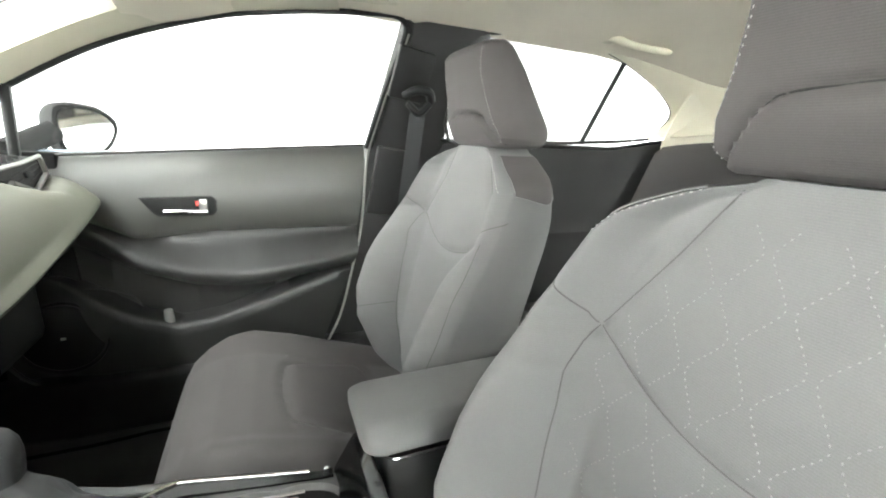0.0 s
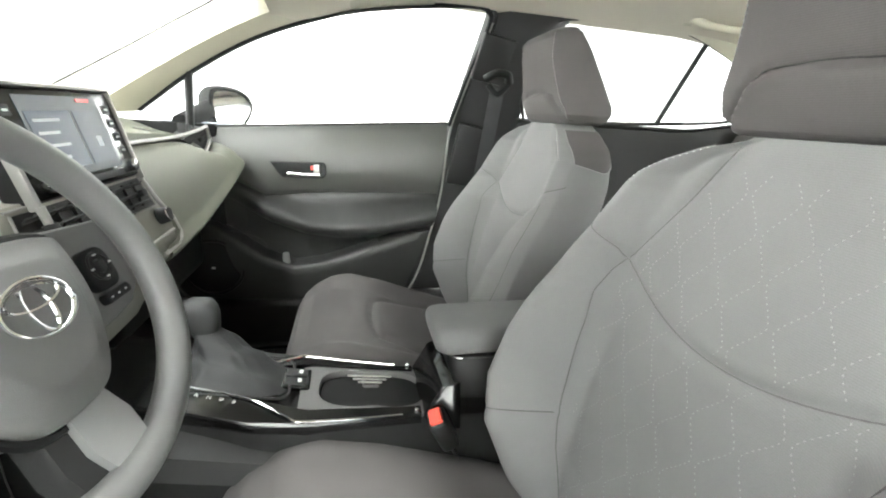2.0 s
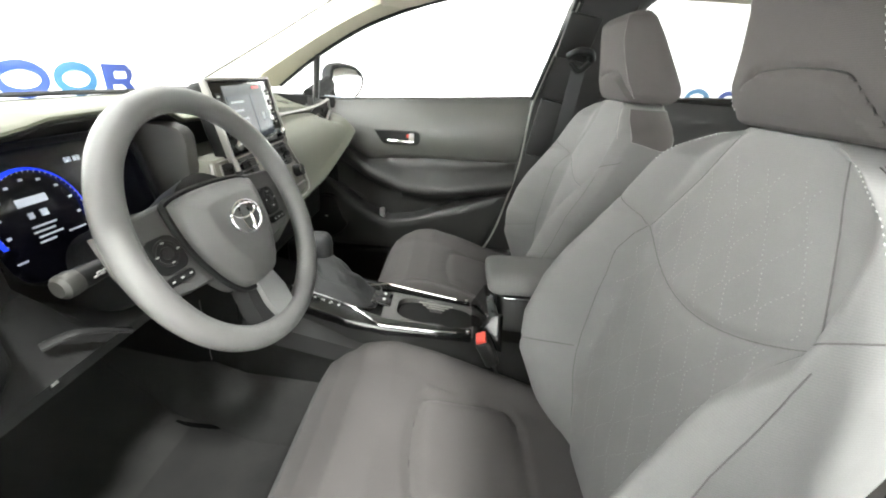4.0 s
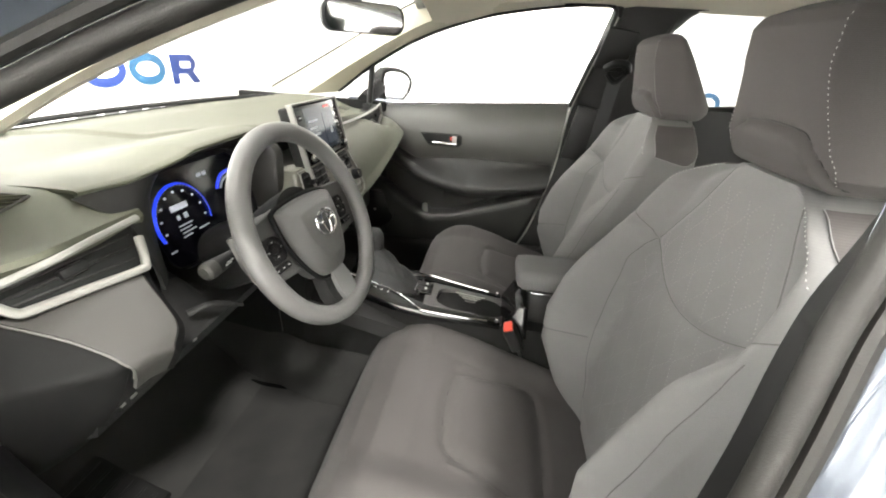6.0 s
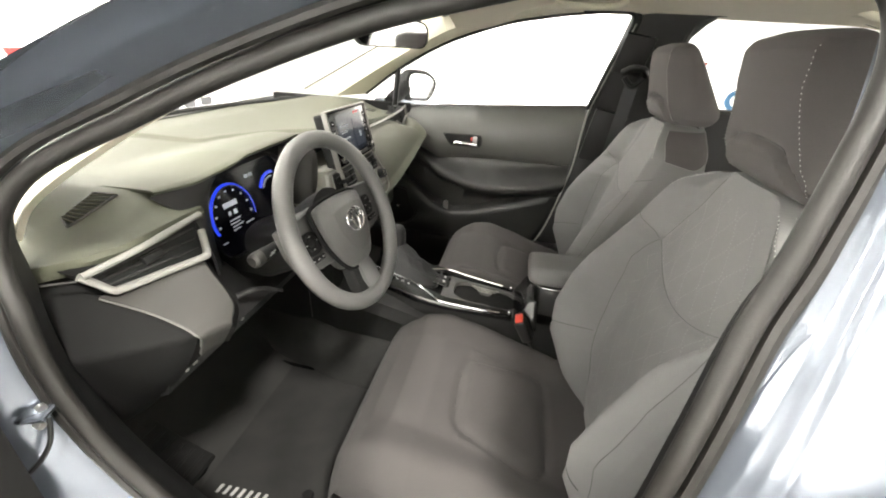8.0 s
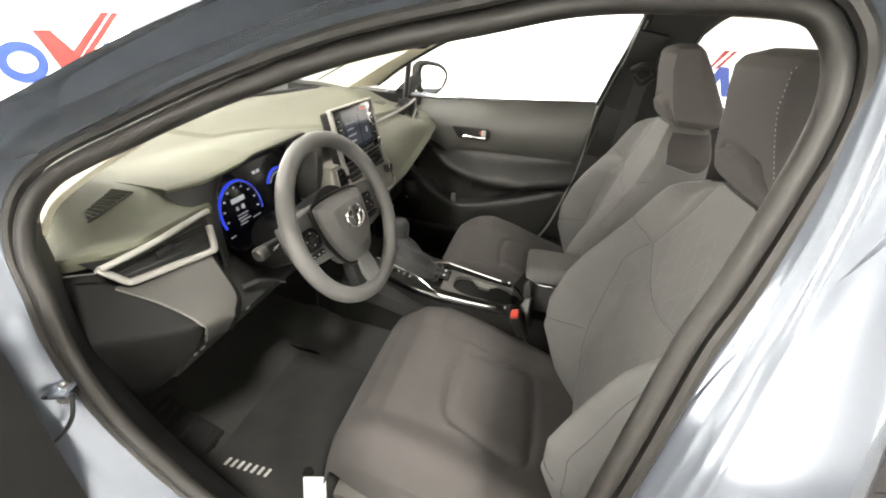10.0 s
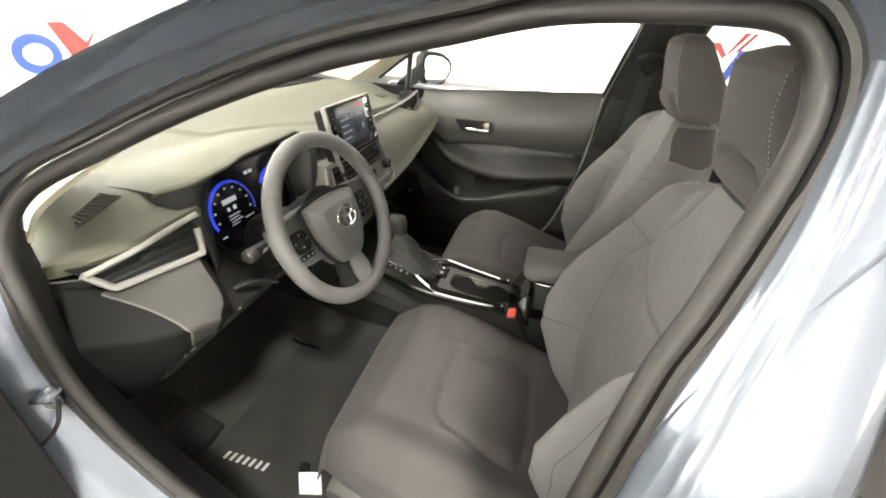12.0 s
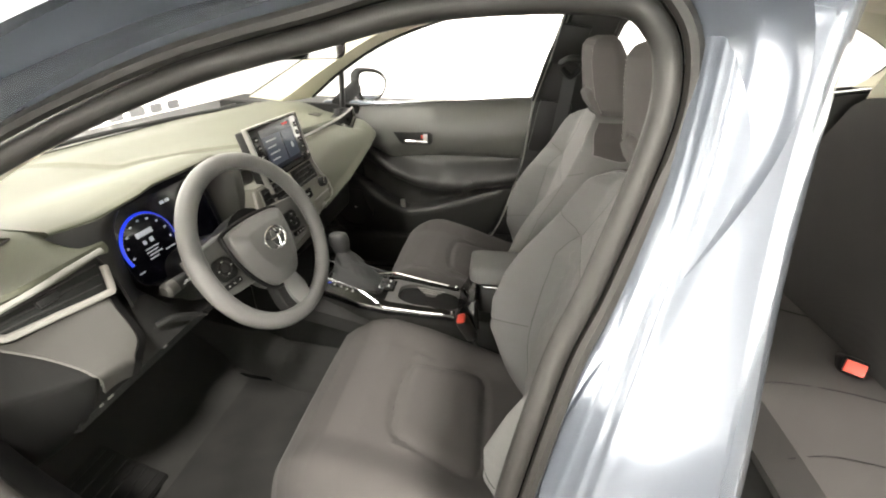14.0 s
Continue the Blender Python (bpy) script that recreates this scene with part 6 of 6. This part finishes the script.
def wall_m(x, y, z, side):
    return axes((x, y, z), (1, 0, 0), (0, 0, 1)) if side == "n" else axes((x, y, z), (0, -1, 0), (0, 0, 1))


def tick(m):
    return [("tick_stroke", plate([(-0.62, 0.52), (-0.28, 0.52), (0.06, 0.1), (0.0, -0.12)][::-1], m, 0.01, 0), SIGN_RED), ("tick_stroke", plate([(0.02, 0.0), (0.14, 0.08), (0.75, 0.92), (0.5, 0.92)][::-1], m, 0.01, 0), SIGN_RED), ("tick_stroke", plate([(0.3, 0.12), (0.55, 0.24), (1.02, 0.92), (0.86, 0.92)][::-1], m, 0.01, 0), SIGN_RED)]

# ---------------------------------------------------------------- open driver door
def driver_door():
    d = tagged(new("door_3"), "open blue-grey driver door with dark inner trim", "car door", kind="structure")
    f = axes((-0.80, 0.875, 0.0), (-0.93, 0.36, 0), (0, 0, 1))
    out = [(0.0, 0.40), (0.06, 0.36), (0.9, 0.36), (1.0, 0.5), (1.02, 0.8), (0.98, 1.0), (0.5, 0.985), (0.0, 0.96)]
    part("door_shell", plate(out, f @ Matrix.Translation((0, 0, 0.0)), 0.05, 0.01), PAINT, d)
    part("door_trim", plate([(-0.012 + x * 0.97, 0.02 + z * 0.965) for x, z in out], f @ Matrix.Translation((0, 0, -0.055)), 0.053, 0.0), KNEE, d)
    part("strap_bracket", box((0.022, 0.008, 0.03), axes((-0.768, 0.852, 0.838), (0.95, 0.25, 0), (0, 0.2, 1)), 0.004), PAINT, d)
    part("strap_bolt", tube([(-0.765, 0.846, 0.848), (-0.766, 0.841, 0.847)], 0.0045, 12), SILVER, d)
    part("strap_bolt", tube([(-0.772, 0.849, 0.83), (-0.773, 0.841, 0.829)], 0.004, 12), SILVER, d)
    part("check_strap", tube(smooth_line([(-0.764, 0.842, 0.832), (-0.778, 0.834, 0.81), (-0.795, 0.842, 0.79), (-0.815, 0.85, 0.785)], 6), 0.0025, 8), BLACK, d)


driver_door()


def hinge_pillar():
    rings = []
    for z in np.linspace(0.38, 1.0, 16):
        y = along([(0.38, 0.72), (0.60, 0.76), (0.70, 0.80), (0.78, 0.855), (0.86, 0.885), (0.94, 0.905), (1.0, 0.92)], z)
        rings.append([(-0.735, y + 0.02, z), (-0.755, y + 0.028, z), (-0.785, y + 0.034, z), (-0.798, y + 0.045, z), (-0.80, y + 0.3, z), (-0.74, y + 0.3, z)])
    tagged(part("hinge_pillar", loft(rings), PAINT), "blue-grey painted hinge pillar before the open door", "door pillar", kind="structure")


hinge_pillar()


def kick_panel():
    rings = []
    for y, z0, z1, x in ((0.45, 0.30, 0.40, -0.70), (0.60, 0.30, 0.42, -0.70), (0.74, 0.30, 0.46, -0.70), (0.86, 0.30, 0.51, -0.695), (1.0, 0.30, 0.56, -0.69), (1.2, 0.30, 0.62, -0.685)):
        rings.append([(x + 0.035, y, z0), (x + 0.03, y, z1 - 0.05), (x + 0.012, y, z1 - 0.01), (x - 0.02, y, z1), (x - 0.05, y, z1 - 0.01)])
    tagged(part("kick_panel", sheet(rings, 0.004), KNEE), "dark plastic kick panel and sill trim", "trim", kind="structure")


kick_panel()

sign("wall_sign", "blue, cyan and red painted sign shapes on the white wall", [
    ("sign_ring", ring_shape(0.50, 0.42, 0.10, wall_m(2.70, 5.99, 0.615, "n")), SIGN_BLUE),
    *[("tick_stroke", plate(shape[::-1], wall_m(3.2, 5.99, 0.8, "n"), 0.01, 0), SIGN_RED) for shape in (
        [(-0.295, 0.133), (-0.11, 0.134), (0.08, -0.085), (0.0, -0.23), (-0.12, -0.278)],
        [(0.083, -0.085), (0.58, 0.345), (0.69, 0.348), (0.12, -0.17), (0.003, -0.23)],
        [(0.09, -0.204), (0.15, -0.165), (0.73, 0.345), (0.815, 0.342), (0.26, -0.157)])],
    ("sign_block", plate([(0.47, -0.007), (0.68, 0.005), (0.60, -0.12), (0.50, -0.12)][::-1], wall_m(3.2, 5.99, 0.8, "n"), 0.01, 0), SIGN_BLUE),
    ("sign_ring", ring_shape(0.76, 0.47, 0.12, wall_m(4.65, 5.99, 0.69, "n")), SIGN_BLUE),
    ("sign_ring", ring_shape(0.72, 0.47, 0.12, wall_m(5.46, 5.99, 0.685, "n")), SIGN_CYAN),
    ("sign_block", plate([(-0.34, -0.26), (-0.18, -0.26), (-0.18, -0.08), (0.06, -0.08), (0.22, -0.26), (0.42, -0.26), (0.24, -0.05), (0.34, 0.06), (0.34, 0.15), (0.22, 0.26), (-0.34, 0.26)], wall_m(6.27, 5.99, 0.665, "n") @ Matrix.Scale(0.9, 4), 0.01, 0), SIGN_BLUE),
    ("sign_gap", plate(rounded(0.26, 0.11, 0.04), wall_m(6.3, 5.978, 0.735, "n"), 0.004, 0), WALL),
    *[("sign_bar", plate(rounded(w, 0.13, 0.03), wall_m(x, 5.99, 0.10, "n"), 0.01, 0), SIGN_GREY) for x, w in ((4.2, 0.3), (4.6, 0.24), (5.0, 0.3), (5.4, 0.24), (5.8, 0.26))],
])
sign("wall_sign", "blue and red painted sign shapes on the white wall", [
    *[(n, mesh, mt) for n, mesh, mt in tick(wall_m(7.99, -2.45, 0.85, "e") @ Matrix.Scale(0.42, 4))],
    ("sign_block", plate([(-0.26, -0.25), (-0.12, -0.25), (0.0, 0.05), (0.12, -0.25), (0.26, -0.25), (0.08, 0.25), (-0.08, 0.25)], wall_m(7.99, -2.75, 0.72, "e"), 0.01, 0), SIGN_BLUE),
    ("sign_ring", ring_shape(0.5, 0.42, 0.09, wall_m(7.99, -3.6, 0.62, "e")), SIGN_CYAN),
    ("sign_ring", ring_shape(0.5, 0.42, 0.09, wall_m(7.99, -4.4, 0.92, "e")), SIGN_CYAN),
    ("sign_ring", ring_shape(0.5, 0.42, 0.09, wall_m(7.99, -5.05, 0.92, "e")), SIGN_BLUE),
])

# ---------------------------------------------------------------- small things in the footwell
def paper_card():
    part_m = axes((-0.53, 0.70, 0.322), (0.25, -0.9, 0), (0.25, 0.1, 1))
    ob = part("paper_card", plate(rounded(0.05, 0.07, 0.004), part_m, 0.0012, 0), WALL, smooth=False)
    tagged(ob, "small white paper card beside the seat rail", "card")


paper_card()


tagged(part("sill_trim", box((0.10, 2.1, 0.20), Matrix.Translation((0.71, 0.0, 0.34)), 0.02, 3), TRIM), "dark plastic sill trim below the closed doors", "trim", kind="structure")

tagged(part("kick_panel", box((0.03, 0.62, 0.74), Matrix.Translation((0.742, 1.16, 0.62)), 0.004), KNEE), "black side panel of the passenger footwell", "trim", kind="structure")
